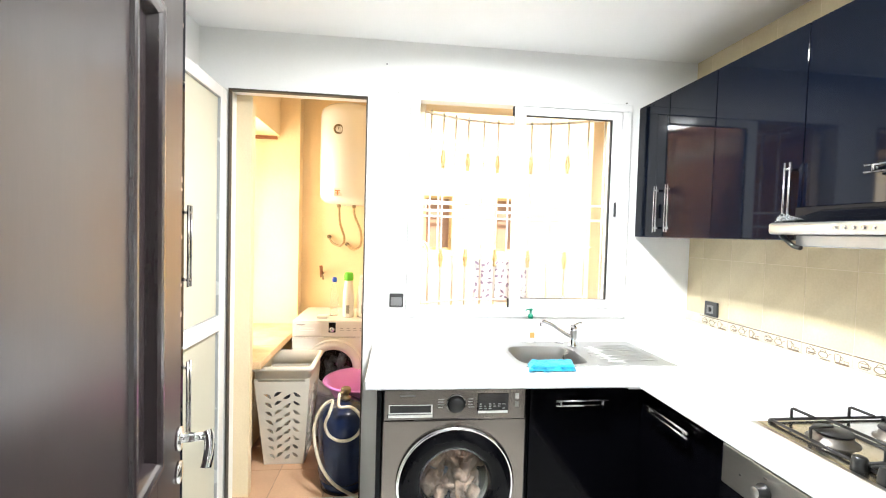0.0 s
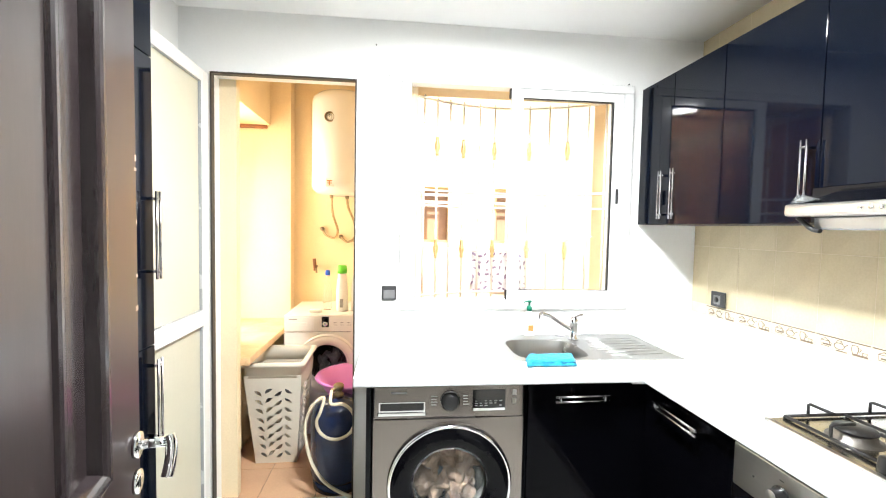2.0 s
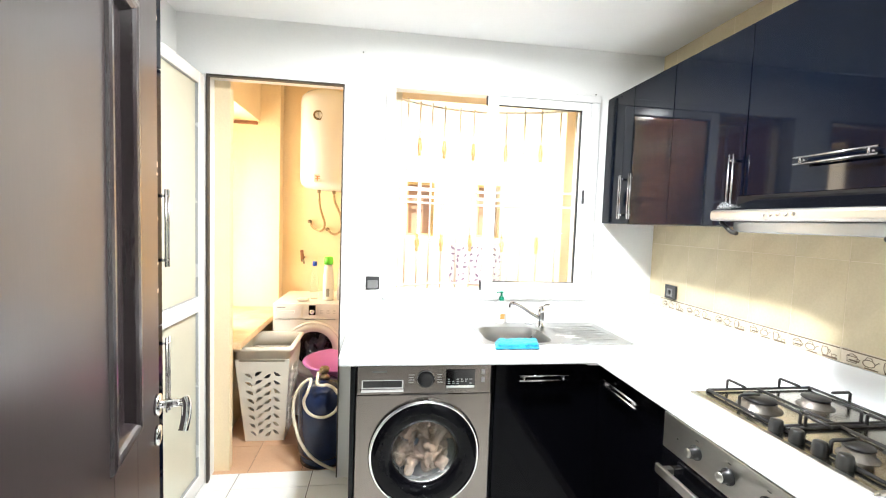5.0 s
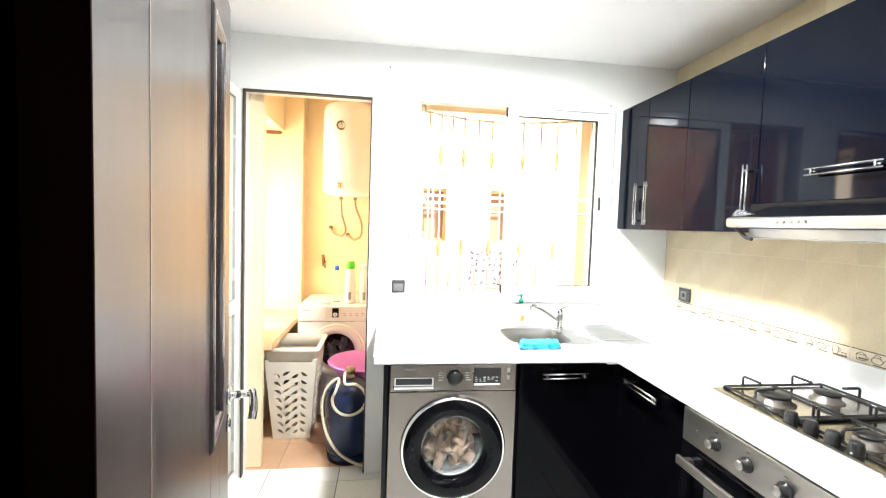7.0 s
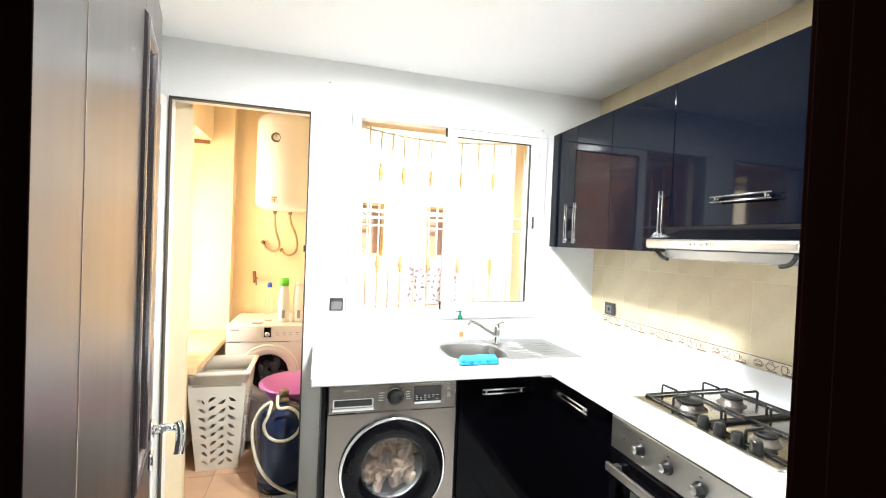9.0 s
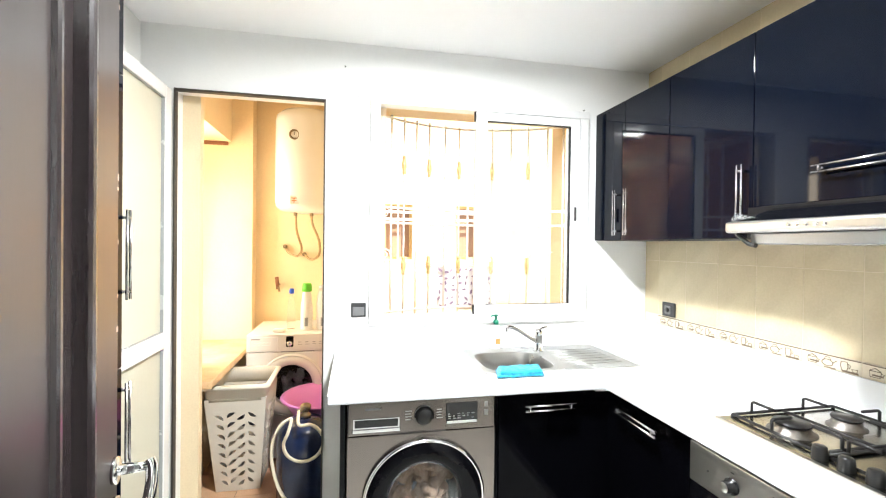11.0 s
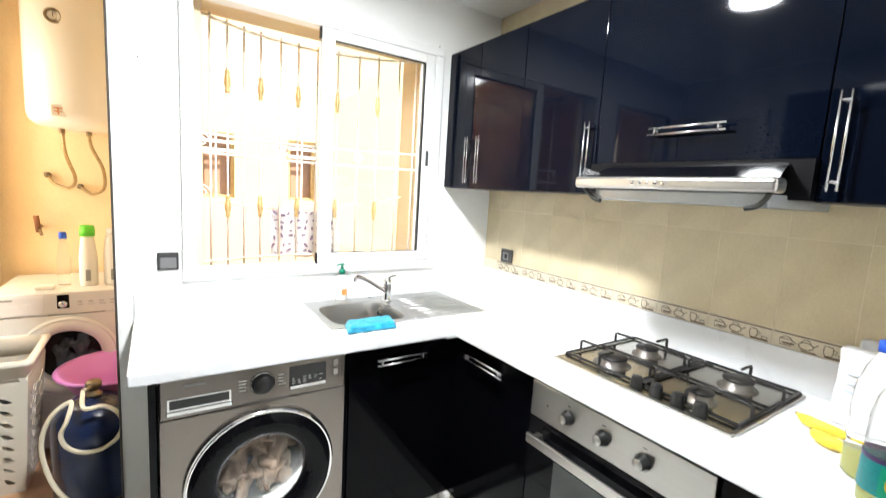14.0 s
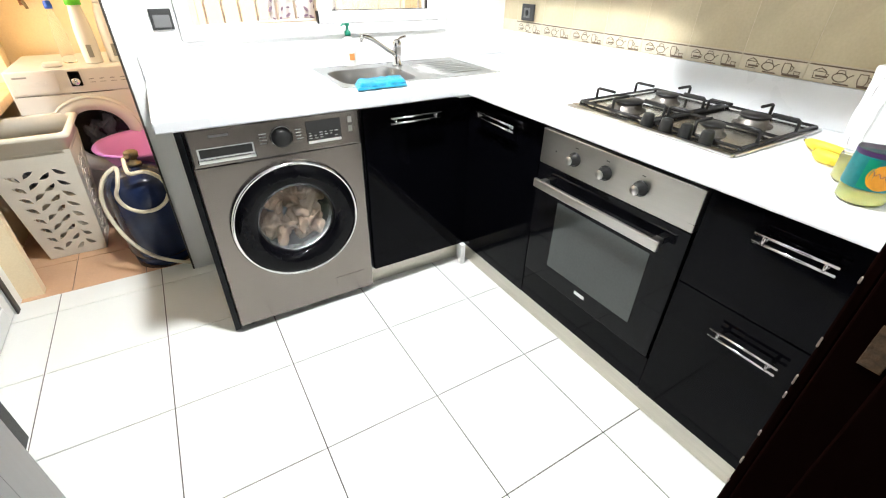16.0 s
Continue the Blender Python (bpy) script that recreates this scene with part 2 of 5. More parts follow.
M_IRON = material("black_cast_iron", (0.014, 0.013, 0.013), 0.45, vary=0.3, scale=30, bump=0.08, bump_scale=200)
M_BURNER = material("burner_alloy", (0.20, 0.185, 0.165), 0.42, metal=0.9, vary=0.2, scale=30)
M_BKNOB = material("black_knob_plastic", (0.012, 0.012, 0.012), 0.3, vary=0.1)
M_SMOKE = material("grey_visor_glass", (0.42, 0.44, 0.46), 0.25, metal=0.3, vary=0.06)
M_TEAL = material("teal_label", (0.0, 0.13, 0.13), 0.4, vary=0.15, scale=30)
M_PURPLE = material("purple_label_band", (0.035, 0.012, 0.06), 0.4)
M_ORANGE = material("orange_label_fruit", (0.62, 0.24, 0.005), 0.4, vary=0.15, scale=40)
M_LIQ = material("pale_yellow_drink", (0.80, 0.80, 0.22), 0.1, vary=0.03, trans=0.35, bump=0.0)
M_PET = material("clear_pet_plastic", (0.96, 0.97, 0.97), 0.06, trans=0.94, vary=0.02, bump=0.25, bump_scale=25, ior=1.10)
M_BLUECAP = material("blue_cap", (0.02, 0.10, 0.62), 0.4)
M_YELLOW = material("yellow_cap", (0.85, 0.55, 0.01), 0.4)
M_GREEN = material("green_cap", (0.12, 0.60, 0.04), 0.4)
M_DGREEN = material("dark_green_pump", (0.0, 0.18, 0.10), 0.35)
M_BANANA = material("banana_skin", (0.80, 0.58, 0.04), 0.5, vary=0.12, scale=25, col2=(0.86, 0.66, 0.06))
M_BANTIP = material("banana_stalk", (0.10, 0.06, 0.03), 0.7, vary=0.2)
M_CLOTHES = material("beige_laundry", (0.17, 0.105, 0.075), 0.95, vary=0.35, scale=14, bump=0.5, bump_scale=60, col2=(0.29, 0.21, 0.15))
M_CLOTHES2 = material("grey_laundry", (0.13, 0.14, 0.16), 0.95, vary=0.3, scale=12, bump=0.5, bump_scale=60)
M_DRUM = material("dark_drum", (0.012, 0.012, 0.013), 0.45, spec=0.3)
M_LEDGE = material("worn_ochre_ledge", (0.58, 0.37, 0.19), 0.6, vary=0.18, scale=7, bump=0.15, bump_scale=40, col2=(0.70, 0.50, 0.29))
M_RENDER = material("red_brown_render", (0.66, 0.35, 0.22), 0.85, vary=0.10, scale=3, bump=0.2, bump_scale=30)
M_BAND = material("pale_render_band", (0.80, 0.62, 0.46), 0.85, vary=0.08, scale=3, bump=0.2, bump_scale=30)
M_BROWN = material("brown_shutter", (0.36, 0.23, 0.15), 0.6, vary=0.15, scale=5)
M_PRINT = material("white_printed_cotton", (0.78, 0.75, 0.76), 0.9, vary=0.04, bump=0.2, bump_scale=200)
M_MOTIF = material("plum_print", (0.26, 0.19, 0.27), 0.9, vary=0.3, scale=30)
M_LAMP = material("lamp_diffuser", (1.0, 0.98, 0.95), 0.5, bump=0.0, emit=9.0)
M_DISPLAY = material("black_display", (0.006, 0.006, 0.007), 0.12, coat=0.6, bump=0.0)
M_MARK = material("pale_print_marks", (0.72, 0.72, 0.70), 0.5)
M_DARKMARK = material("grey_print_marks", (0.30, 0.30, 0.29), 0.5)
M_RUST = material("brown_tap_handle", (0.22, 0.09, 0.04), 0.55, vary=0.2)
M_LOGO = material("orange_label_print", (0.70, 0.28, 0.08), 0.5)
M_HOSEM = material("braided_metal_hose", (0.42, 0.32, 0.18), 0.4, metal=0.7, vary=0.25, scale=60, bump=0.2, bump_scale=300)
M_PACK = material("white_packet_paper", (0.80, 0.80, 0.81), 0.6, vary=0.04, scale=12, bump=0.15, bump_scale=30)
M_PBLUE = material("pale_blue_print", (0.58, 0.63, 0.76), 0.6, vary=0.1)
M_CONC = material("grey_concrete", (0.35, 0.32, 0.28), 0.9, vary=0.12, bump=0.2, bump_scale=20)

# ---------------------------------------------------------------- plan
BACK, RIGHT, LEFT, NEAR, CEIL = 2.40, 1.755, -0.93, 0.285, 2.485
BT = 0.11                     # thickness of the back wall
DX0, DX1, DZ = -0.787, -0.089, 2.187      # utility door opening
WX0, WX1, WZ0, WZ1 = 0.165, 1.335, 1.055, 2.205   # window opening
CT, CB = 0.900, 0.860         # worktop top and underside
FX, FY = 1.130, 1.790         # planes of the base fronts
JL, JR = -0.290, 0.609        # entrance opening
UB, UL, UR = 3.72, -0.84, 0.10     # utility room
YO = 5.6                      # facing facade

# ---------------------------------------------------------------- structure
bm = bmesh.new()
box(bm, LEFT - 0.15, DX0, BACK, BACK + BT, 0, CEIL)
box(bm, DX0, DX1, BACK, BACK + BT, DZ, CEIL)
box(bm, DX1, WX0, BACK, BACK + BT, 0, CEIL)
box(bm, WX0, WX1, BACK, BACK + BT, 0, WZ0)
box(bm, WX0, WX1, BACK, BACK + BT, WZ1, CEIL)
box(bm, WX1, RIGHT + 0.15, BACK, BACK + BT, 0, CEIL)
struct("wall_north", bm, M_WALL, "white painted kitchen wall with window and doorway", "wall")
wall_e = struct("wall_east", B(RIGHT, RIGHT + 0.15, NEAR - 0.18, BACK, 0, CEIL), M_TGROUT, "wall covered with beige ceramic tiles", "wall")
struct("wall_west", B(LEFT - 0.15, LEFT, NEAR - 0.18, BACK, 0, CEIL), M_WALL, "white painted side wall", "wall")
bm = bmesh.new()
box(bm, LEFT, JL - 0.04, NEAR - 0.18, NEAR - 0.004, 0, CEIL)
box(bm, JR + 0.04, RIGHT, NEAR - 0.18, NEAR - 0.004, 0, CEIL)
box(bm, JL - 0.04, JR + 0.04, NEAR - 0.18, NEAR - 0.004, 2.10, CEIL)
struct("wall_south", bm, M_WALL, "white wall around the entrance doorway", "wall")
struct("ceiling", B(LEFT - 0.15, RIGHT + 0.15, NEAR - 0.18, BACK + BT, CEIL, CEIL + 0.12), M_CEIL, "plain white ceiling", "ceiling")
floor = struct("floor", B(LEFT - 0.15, RIGHT + 0.15, -2.2, BACK + 0.08, -0.12, -0.003), M_GROUT, "white square floor tiles with thin dark joints", "floor")

# unseen corridor, added to close off the space behind the entrance
bm = bmesh.new()
box(bm, -1.15, -1.0, -2.2, NEAR - 0.18, 0, CEIL)
box(bm, 1.3, 1.45, -2.2, NEAR - 0.18, 0, CEIL)
box(bm, -1.15, 1.45, -2.35, -2.2, 0, CEIL)
struct("wall_corridor", bm, M_WALL, "plain white walls of the unseen, added corridor", "wall")
struct("ceiling_corridor", B(-1.15, 1.45, -2.35, NEAR - 0.18, CEIL, CEIL + 0.1), M_CEIL, "white ceiling of the unseen, added corridor", "ceiling")

# utility room
for nm, ext, label in (
        ("wall_utility_end", (UL - 0.02, UR + 0.12, UB, UB + 0.12, 0, 2.6), "cream plastered end wall of the utility room"),
        ("wall_utility_inner", (UR, UR + 0.12, BACK + BT, UB, 0, 2.6), "cream plastered inner side wall of the utility room"),
        ("wall_utility_reveal", (UL - 0.02, -0.705, BACK + BT, 2.56, 0, 2.6), "cream plastered reveal behind the doorway"),
        ("wall_utility_pier", (UL - 0.02, UL, 2.56, 2.92, 0, 2.6), "cream plastered pier by the doorway"),
        ("wall_utility_corner", (-1.32, -0.69, 3.60, UB + 0.12, 0, 2.6), "cream plastered corner pier"),
        ("wall_utility_parapet", (-1.32, UL - 0.02, BACK + BT, 3.60, 0, 0.69), "cream plastered parapet under the side opening"),
        ("wall_utility_lintel", (-1.32, UL, 2.92, 3.60, 2.20, 2.6), "cream plastered lintel over the side opening"),
        ("wall_utility_outer", (-1.32, UL - 0.02, BACK + BT, 2.92, 0.69, 2.6), "cream plastered outer wall beside the opening")):
    struct(nm, B(*ext), M_CREAM, label, "wall")
struct("ceiling_utility", B(-1.32, UR + 0.12, BACK + BT, UB + 0.12, 2.6, 2.7), M_CREAM, "cream utility ceiling", "ceiling")
floor_u = struct("floor_utility", B(-1.32, UR + 0.12, BACK + 0.08, UB, -0.12, -0.003), M_GROUT, "salmon ceramic tile floor", "floor")

# ---------------------------------------------------------------- light well outside the window
bm = bmesh.new()
bm_w = [(0.42, 0.78), (1.35, 1.66)]
zb, zt = 1.27, 1.96
xs = [-3.0] + [v for w in bm_w for v in w] + [4.6]
for i in range(0, len(xs), 2):
    box(bm, xs[i], xs[i + 1], YO, YO + 0.2, -3, 5.5)
for a, b in bm_w:
    box(bm, a, b, YO, YO + 0.2, -3, zb)
    box(bm, a, b, YO, YO + 0.2, zt, 5.5)
box(bm, -3.2, -3.0, BACK + 0.5, YO + 0.2, -3, 2.6)
box(bm, 3.4, 3.6, BACK + BT, YO, -3, 0.2)
struct("backdrop_facade", bm, M_FACADE, "sunlit cream plastered facade across the light well", "facade")
struct("ground", B(-300, 300, -300, 300, -3.2, -3.0), M_CONC, "concrete ground below the light well", "ground")
bm = bmesh.new()
box(bm, 0.22, 3.4, BACK + BT, BACK + BT + 0.02, -3, 1.0)
box(bm, 1.365, 1.60, BACK + BT + 0.021, 2.86, -3, 2.6)
box(bm, 0.22, 1.365, BACK + BT, 2.78, 2.235, 2.6)
struct("wall_outer", bm, M_FACADE, "cream outer wall below the window", "wall")
bm = B(UR + 0.1203, UR + 0.1243, 2.535, 3.95, -3, 2.17)
box(bm, UR + 0.1203, UR + 0.1243, 2.535, 3.95, 2.275, 2.6)
struct("wall_outer_side", bm, M_RENDER, "red-brown rendered outer wall of the utility room", "wall")
struct("trim_outer_band", B(UR + 0.1203, UR + 0.1253, 2.535, 3.95, 2.1705, 2.2745), M_BAND, "pale band along the red-brown outer wall", "band")
for n, (a, b) in enumerate(bm_w):
    w = thing("far_window", ((a + b) / 2, YO + 0.05, zb), "small far window with brown shutters behind white bars", "window", "far windows")
    part("shutter", B(a + 0.02, b - 0.02, YO + 0.10, YO + 0.13, zb + 0.02, zt - 0.02), M_BROWN, w, "brown wooden shutter")
    bm = bmesh.new()
    for x0, x1, z0, z1 in ((a, b, zt - 0.03, zt), (a, b, zb, zb + 0.03), (a, a + 0.03, zb + 0.03, zt - 0.03), (b - 0.03, b, zb + 0.03, zt - 0.03)):
        box(bm, x0, x1, YO + 0.04, YO + 0.09, z0, z1)
    part("window_frame", bm, M_GOLD, w)
    x = (a + b) / 2
    part("bar", B(x - 0.008, x + 0.008, YO + 0.0, YO + 0.02, zb, zt), M_IRONW, w)
    part("crossbar", B(a, b, YO - 0.015, YO - 0.001, zt - 0.2, zt - 0.17), M_IRONW, w)
    part("crossbar", B(a, b, YO - 0.015, YO - 0.001, zt - 0.11, zt - 0.08), M_IRONW, w)


def grille_y(x):
    u = (x - 0.75) / 0.62
    return 2.60 + 0.24 * max(0.0, 1 - u * u)


# bowed window grille
grille = thing("window_grille", (0.75, 2.6, 1.0), "white wrought iron window grille with gilt collars, bowed outwards", "grille")
arc = [0.14 + 1.22 * i / 24 for i in range(25)]
for z in (1.06, 1.585, 1.675, 2.20):
    part("rail", T([(x, grille_y(x), z) for x in arc], 0.007, 8), M_IRONW, grille)
bars = [0.165, 0.27, 0.35, 0.43, 0.515, 0.62, 0.715, 0.82, 0.93, 1.045, 1.145, 1.25, 1.33]
collar = [(0.0, -0.055), (0.008, -0.055), (0.012, -0.045), (0.008, -0.032), (0.014, -0.018), (0.015, 0.0), (0.014, 0.018), (0.008, 0.032), (0.012, 0.045), (0.008, 0.055), (0.0, 0.055)]
for i, x in enumerate(bars):
    y = grille_y(x)
    bar = part("bar", T([(x, y, 1.03), (x, y, 2.22)], 0.0055, 8), M_IRONW, grille)
    if x in (0.35, 0.515, 0.715, 0.93, 1.145):
        for z in (1.33, 1.935):
            part("collar", L(collar, (x, y, z), "z", 12), M_GOLD, bar, "gilt baluster collar")
for x, z in ((0.23, 1.64), (0.23, 1.40), (0.62, 1.63), (1.05, 1.63)):
    y = grille_y(x) - 0.004
    pts = [(x + 0.035 * (1 - k / 20) * math.cos(k * 0.62), y, z + 0.035 * (1 - k / 20) * math.sin(k * 0.62)) for k in range(19)]
    part("scroll", T(pts, 0.004, 6), M_IRONW, grille)

# printed cloth on a line
line = solo("clothes_line", T(smooth_path([(0.16, 2.66, 1.37), (0.75, 2.90, 1.315), (1.30, 2.70, 1.42)], 10), 0.003, 6), M_IRONW, "thin clothes line tied across the grille", "line")
bm = bmesh.new()
nx, nz = 24, 12
V = [[bm.verts.new((0.585 + 0.40 * i / nx, 2.875 + 0.010 * math.sin(i * 0.9) + 0.006 * math.sin(i * 0.5 + j * 0.6), 1.315 - 0.27 * j / nz + 0.01 * math.sin(i * 0.4))) for j in range(nz + 1)] for i in range(nx + 1)]
for i in range(nx):
    for j in range(nz):
        bm.faces.new([V[i][j], V[i + 1][j], V[i + 1][j + 1], V[i][j + 1]]).smooth = True
cloth = solo("hanging_cloth", bm, M_PRINT, "white cotton cloth with plum leaf print on a line", "cloth")
cloth.modifiers.new("solid", "SOLIDIFY").thickness = 0.002
rnd = random.Random(5)
bm = bmesh.new()
for i in range(9):
    for j in range(6):
        cx, cz, a = 0.60 + 0.042 * i + rnd.uniform(-0.01, 0.01), 1.29 - 0.043 * j + rnd.uniform(-0.01, 0.01), rnd.uniform(0, 3.14)
        s = rnd.uniform(0.010, 0.019)
        ring = [bm.verts.new((cx + s * (math.cos(a) * u - 0.5 * math.sin(a) * v), 2.852, cz + s * (math.sin(a) * u + 0.5 * math.cos(a) * v))) for u, v in ((1, 0), (0.4, 0.8), (-0.5, 0.7), (-1, 0), (-0.4, -0.8), (0.5, -0.7))]
        bm.faces.new(ring)
pr = part("leaf_print", bm, M_MOTIF, cloth, "plum leaf motifs")
pr.modifiers.new("solid", "SOLIDIFY").thickness = 0.001
pr["kind"] = "stuff"

# ---------------------------------------------------------------- window
win = tagged(new("window_1"), "white aluminium sliding window, one half slid open", "window", "", "structure")
win.location = (0.75, BACK, WZ0)
y0, y1 = BACK - 0.018, BACK + 0.06
for nm, a in (("window_frame", (WX0 - 0.03, WX1 + 0.03, y0, y1, WZ1 - 0.022, WZ1 + 0.02)), ("window_sill", (WX0 - 0.03, WX1 + 0.03, y0, y1, WZ0 - 0.02, WZ0 + 0.026)),
              ("window_frame", (WX0 - 0.03, WX0 + 0.02, y0, y1, WZ0 + 0.026, WZ1 - 0.022)), ("window_frame", (WX1 - 0.02, WX1 + 0.03, y0, y1, WZ0 + 0.026, WZ1 - 0.022))):
    part(nm, B(*a, bev=0.004), M_ALU, win)
sx0, sx1, sz0, sz1 = 0.700, 1.312, WZ0 + 0.028, WZ1 - 0.024
sash = part("sash", box(box(box(box(bmesh.new(), sx0, sx0 + 0.062, y0 + 0.006, y0 + 0.034, sz0, sz1, 0.003), sx1 - 0.055, sx1, y0 + 0.006, y0 + 0.034, sz0, sz1, 0.003),
            sx0 + 0.062, sx1 - 0.055, y0 + 0.006, y0 + 0.034, sz0, sz0 + 0.05, 0.003), sx0 + 0.062, sx1 - 0.055, y0 + 0.006, y0 + 0.034, sz1 - 0.045, sz1, 0.003), M_ALU, win, "white sliding sash")
gx0, gx1, gz0, gz1 = sx0 + 0.062, sx1 - 0.055, sz0 + 0.05, sz1 - 0.045
bm = bmesh.new()
box(bm, gx0, gx1, y0 + 0.010, y0 + 0.028, gz0, gz0 + 0.003)
box(bm, gx0, gx1, y0 + 0.010, y0 + 0.028, gz1 - 0.005, gz1)
box(bm, gx1 - 0.008, gx1, y0 + 0.010, y0 + 0.028, gz0 + 0.003, gz1 - 0.005)
part("gasket", bm, M_GASKET, sash, "black rubber gasket")
g = part("pane", B(gx0 + 0.001, gx1 - 0.009, y0 + 0.017, y0 + 0.021, gz0 + 0.0035, gz1 - 0.0055), M_GLASS, sash)
g.visible_shadow = False
part("latch", B(1.277, 1.287, y0 - 0.012, y0 + 0.005, 1.60, 1.68, bev=0.004), M_SWITCH, sash, "black sash latch")
# second sash slid behind the first
bm = bmesh.new()
yb = y0 + 0.040
for a in ((sx0 + 0.012, sx0 + 0.055, sz0, sz1), (sx1 - 0.06, sx1 - 0.02, sz0, sz1), (sx0 + 0.055, sx1 - 0.06, sz0, sz0 + 0.045), (sx0 + 0.055, sx1 - 0.06, sz1 - 0.04, sz1)):
    box(bm, a[0], a[1], yb, yb + 0.026, a[2], a[3], 0.002)
sash2 = part("sash", bm, M_ALU, win, "white sliding sash")
g = part("pane", B(sx0 + 0.056, sx1 - 0.061, yb + 0.011, yb + 0.015, sz0 + 0.046, sz1 - 0.041), M_GLASS, sash2)
g.visible_shadow = False
for z in (sz0, sz1 - 0.05):
    part("runner", B(sx0 - 0.008, sx0 - 0.001, y0 + 0.01, y0 + 0.03, z, z + 0.05), M_GASKET, sash, "black runner guide")
part("track", B(WX0 + 0.02, sx0 - 0.01, y0 + 0.012, y0 + 0.016, WZ0 + 0.026, WZ0 + 0.036), M_ALU, win)

# ---------------------------------------------------------------- utility doorway and its open aluminium door
bm = bmesh.new()
box(bm, DX0 - 0.0, DX1, BACK - 0.006, BACK + 0.03, DZ - 0.009, DZ, 0.002)
box(bm, DX0, DX0 + 0.008, BACK - 0.006, BACK + 0.03, 0, DZ - 0.009, 0.002)
box(bm, DX1 - 0.008, DX1, BACK - 0.006, BACK + 0.03, 0, DZ - 0.009, 0.002)
struct("trim_utility_doorway", bm, M_TRIM, "dark grey gasketed door frame", "door frame")
ax0, ax1, ay0, ay1, az0, az1 = -0.835, -0.790, 1.70, 2.385, 0.012, 2.172
ad = tagged(new("door_1"), "white aluminium door with frosted panes, opened into the kitchen", "door", "", "structure")
ad.location = ((ax0 + ax1) / 2, ay1, 0)
for nm, a in (("stile", (ay0, ay0 + 0.07, az0, az1)), ("stile", (ay1 - 0.062, ay1, az0, az1)), ("top_rail", (ay0 + 0.07, ay1 - 0.062, az1 - 0.055, az1)),
              ("mid_rail", (ay0 + 0.07, ay1 - 0.062, 0.965, 1.04)), ("bottom_rail", (ay0 + 0.07, ay1 - 0.062, az0, az0 + 0.075))):
    part(nm, B(ax0, ax1, *a, bev=0.003), M_ALU, ad)
for z0, z1 in ((1.04, az1 - 0.055), (az0 + 0.075, 0.965)):
    pn = part("pane", B(ax1 - 0.026, ax1 - 0.020, ay0 + 0.07, ay1 - 0.062, z0, z1), M_FROST, ad, "cream frosted glass pane")
    bm = bmesh.new()
    box(bm, ax1 - 0.019, ax1 - 0.006, ay1 - 0.065, ay1 - 0.062, z0, z1)
    box(bm, ax1 - 0.019, ax1 - 0.006, ay0 + 0.07, ay0 + 0.073, z0, z1)
    box(bm, ax1 - 0.019, ax1 - 0.006, ay0 + 0.073, ay1 - 0.065, z1 - 0.003, z1)
    box(bm, ax1 - 0.019, ax1 - 0.006, ay0 + 0.073, ay1 - 0.065, z0, z0 + 0.003)
    part("gasket", bm, M_SMOKE, pn)

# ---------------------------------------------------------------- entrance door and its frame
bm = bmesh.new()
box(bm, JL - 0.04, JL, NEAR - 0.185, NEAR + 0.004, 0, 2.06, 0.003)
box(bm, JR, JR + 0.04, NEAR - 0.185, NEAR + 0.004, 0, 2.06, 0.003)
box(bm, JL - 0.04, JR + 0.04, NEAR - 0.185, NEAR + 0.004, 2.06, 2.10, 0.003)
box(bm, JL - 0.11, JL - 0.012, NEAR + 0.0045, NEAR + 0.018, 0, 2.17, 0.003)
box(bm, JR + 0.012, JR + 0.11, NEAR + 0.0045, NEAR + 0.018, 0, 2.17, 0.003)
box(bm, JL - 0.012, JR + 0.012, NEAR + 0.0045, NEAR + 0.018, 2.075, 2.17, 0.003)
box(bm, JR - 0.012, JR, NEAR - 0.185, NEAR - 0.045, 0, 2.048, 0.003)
struct("trim_entrance", bm, M_FRAME_SHADED, "dark wooden door frame with shade put into its colour", "door frame")

jamb = tagged(new("trim_jamb_wear"), "worn strike recess and chipped edge of the dark jamb", "door frame", "", "structure")
jamb.location = (JR, NEAR, 0.6)
part("strike_recess", B(JR - 0.0016, JR - 0.0002, NEAR - 0.041, NEAR - 0.020, 0.935, 0.990, bev=0.0005), M_WORN, jamb, "worn brown strike recess")
rnd = random.Random(17)
for k in range(9):
    z, h = 0.50 + 0.062 * k + rnd.uniform(-0.02, 0.02), rnd.uniform(0.006, 0.018)
    part("chip", B(JR + 0.0112, JR + 0.0112 + rnd.uniform(0.002, 0.004), NEAR + 0.0165, NEAR + 0.0186, z, z + h, bev=0.0004), M_CHIP, jamb, "pale chip in the dark edge")

HX, HY = -0.2222, 0.272          # hinge
DW, DT, DH = 0.875, 0.042, 2.035
door = tagged(new("door_2"), "dark wenge wooden door with narrow recessed panel, standing open", "door", "", "structure")
door.location = (HX, HY, 0)
DA = radians(103.0)
door.rotation_euler = (0, 0, DA)


def dpart(name, bm, mat, parent=door, label="", smooth=False):
    """A part in the leaf's own axes: x along the leaf, y towards its far face, z up."""
    ob = mesh_ob(name, bm, mat, smooth)
    ob.parent = parent
    up = parent
    while up is not door:
        ob.location -= up.location
        up = up.parent
    if label:
        ob["label"] = label
    return ob


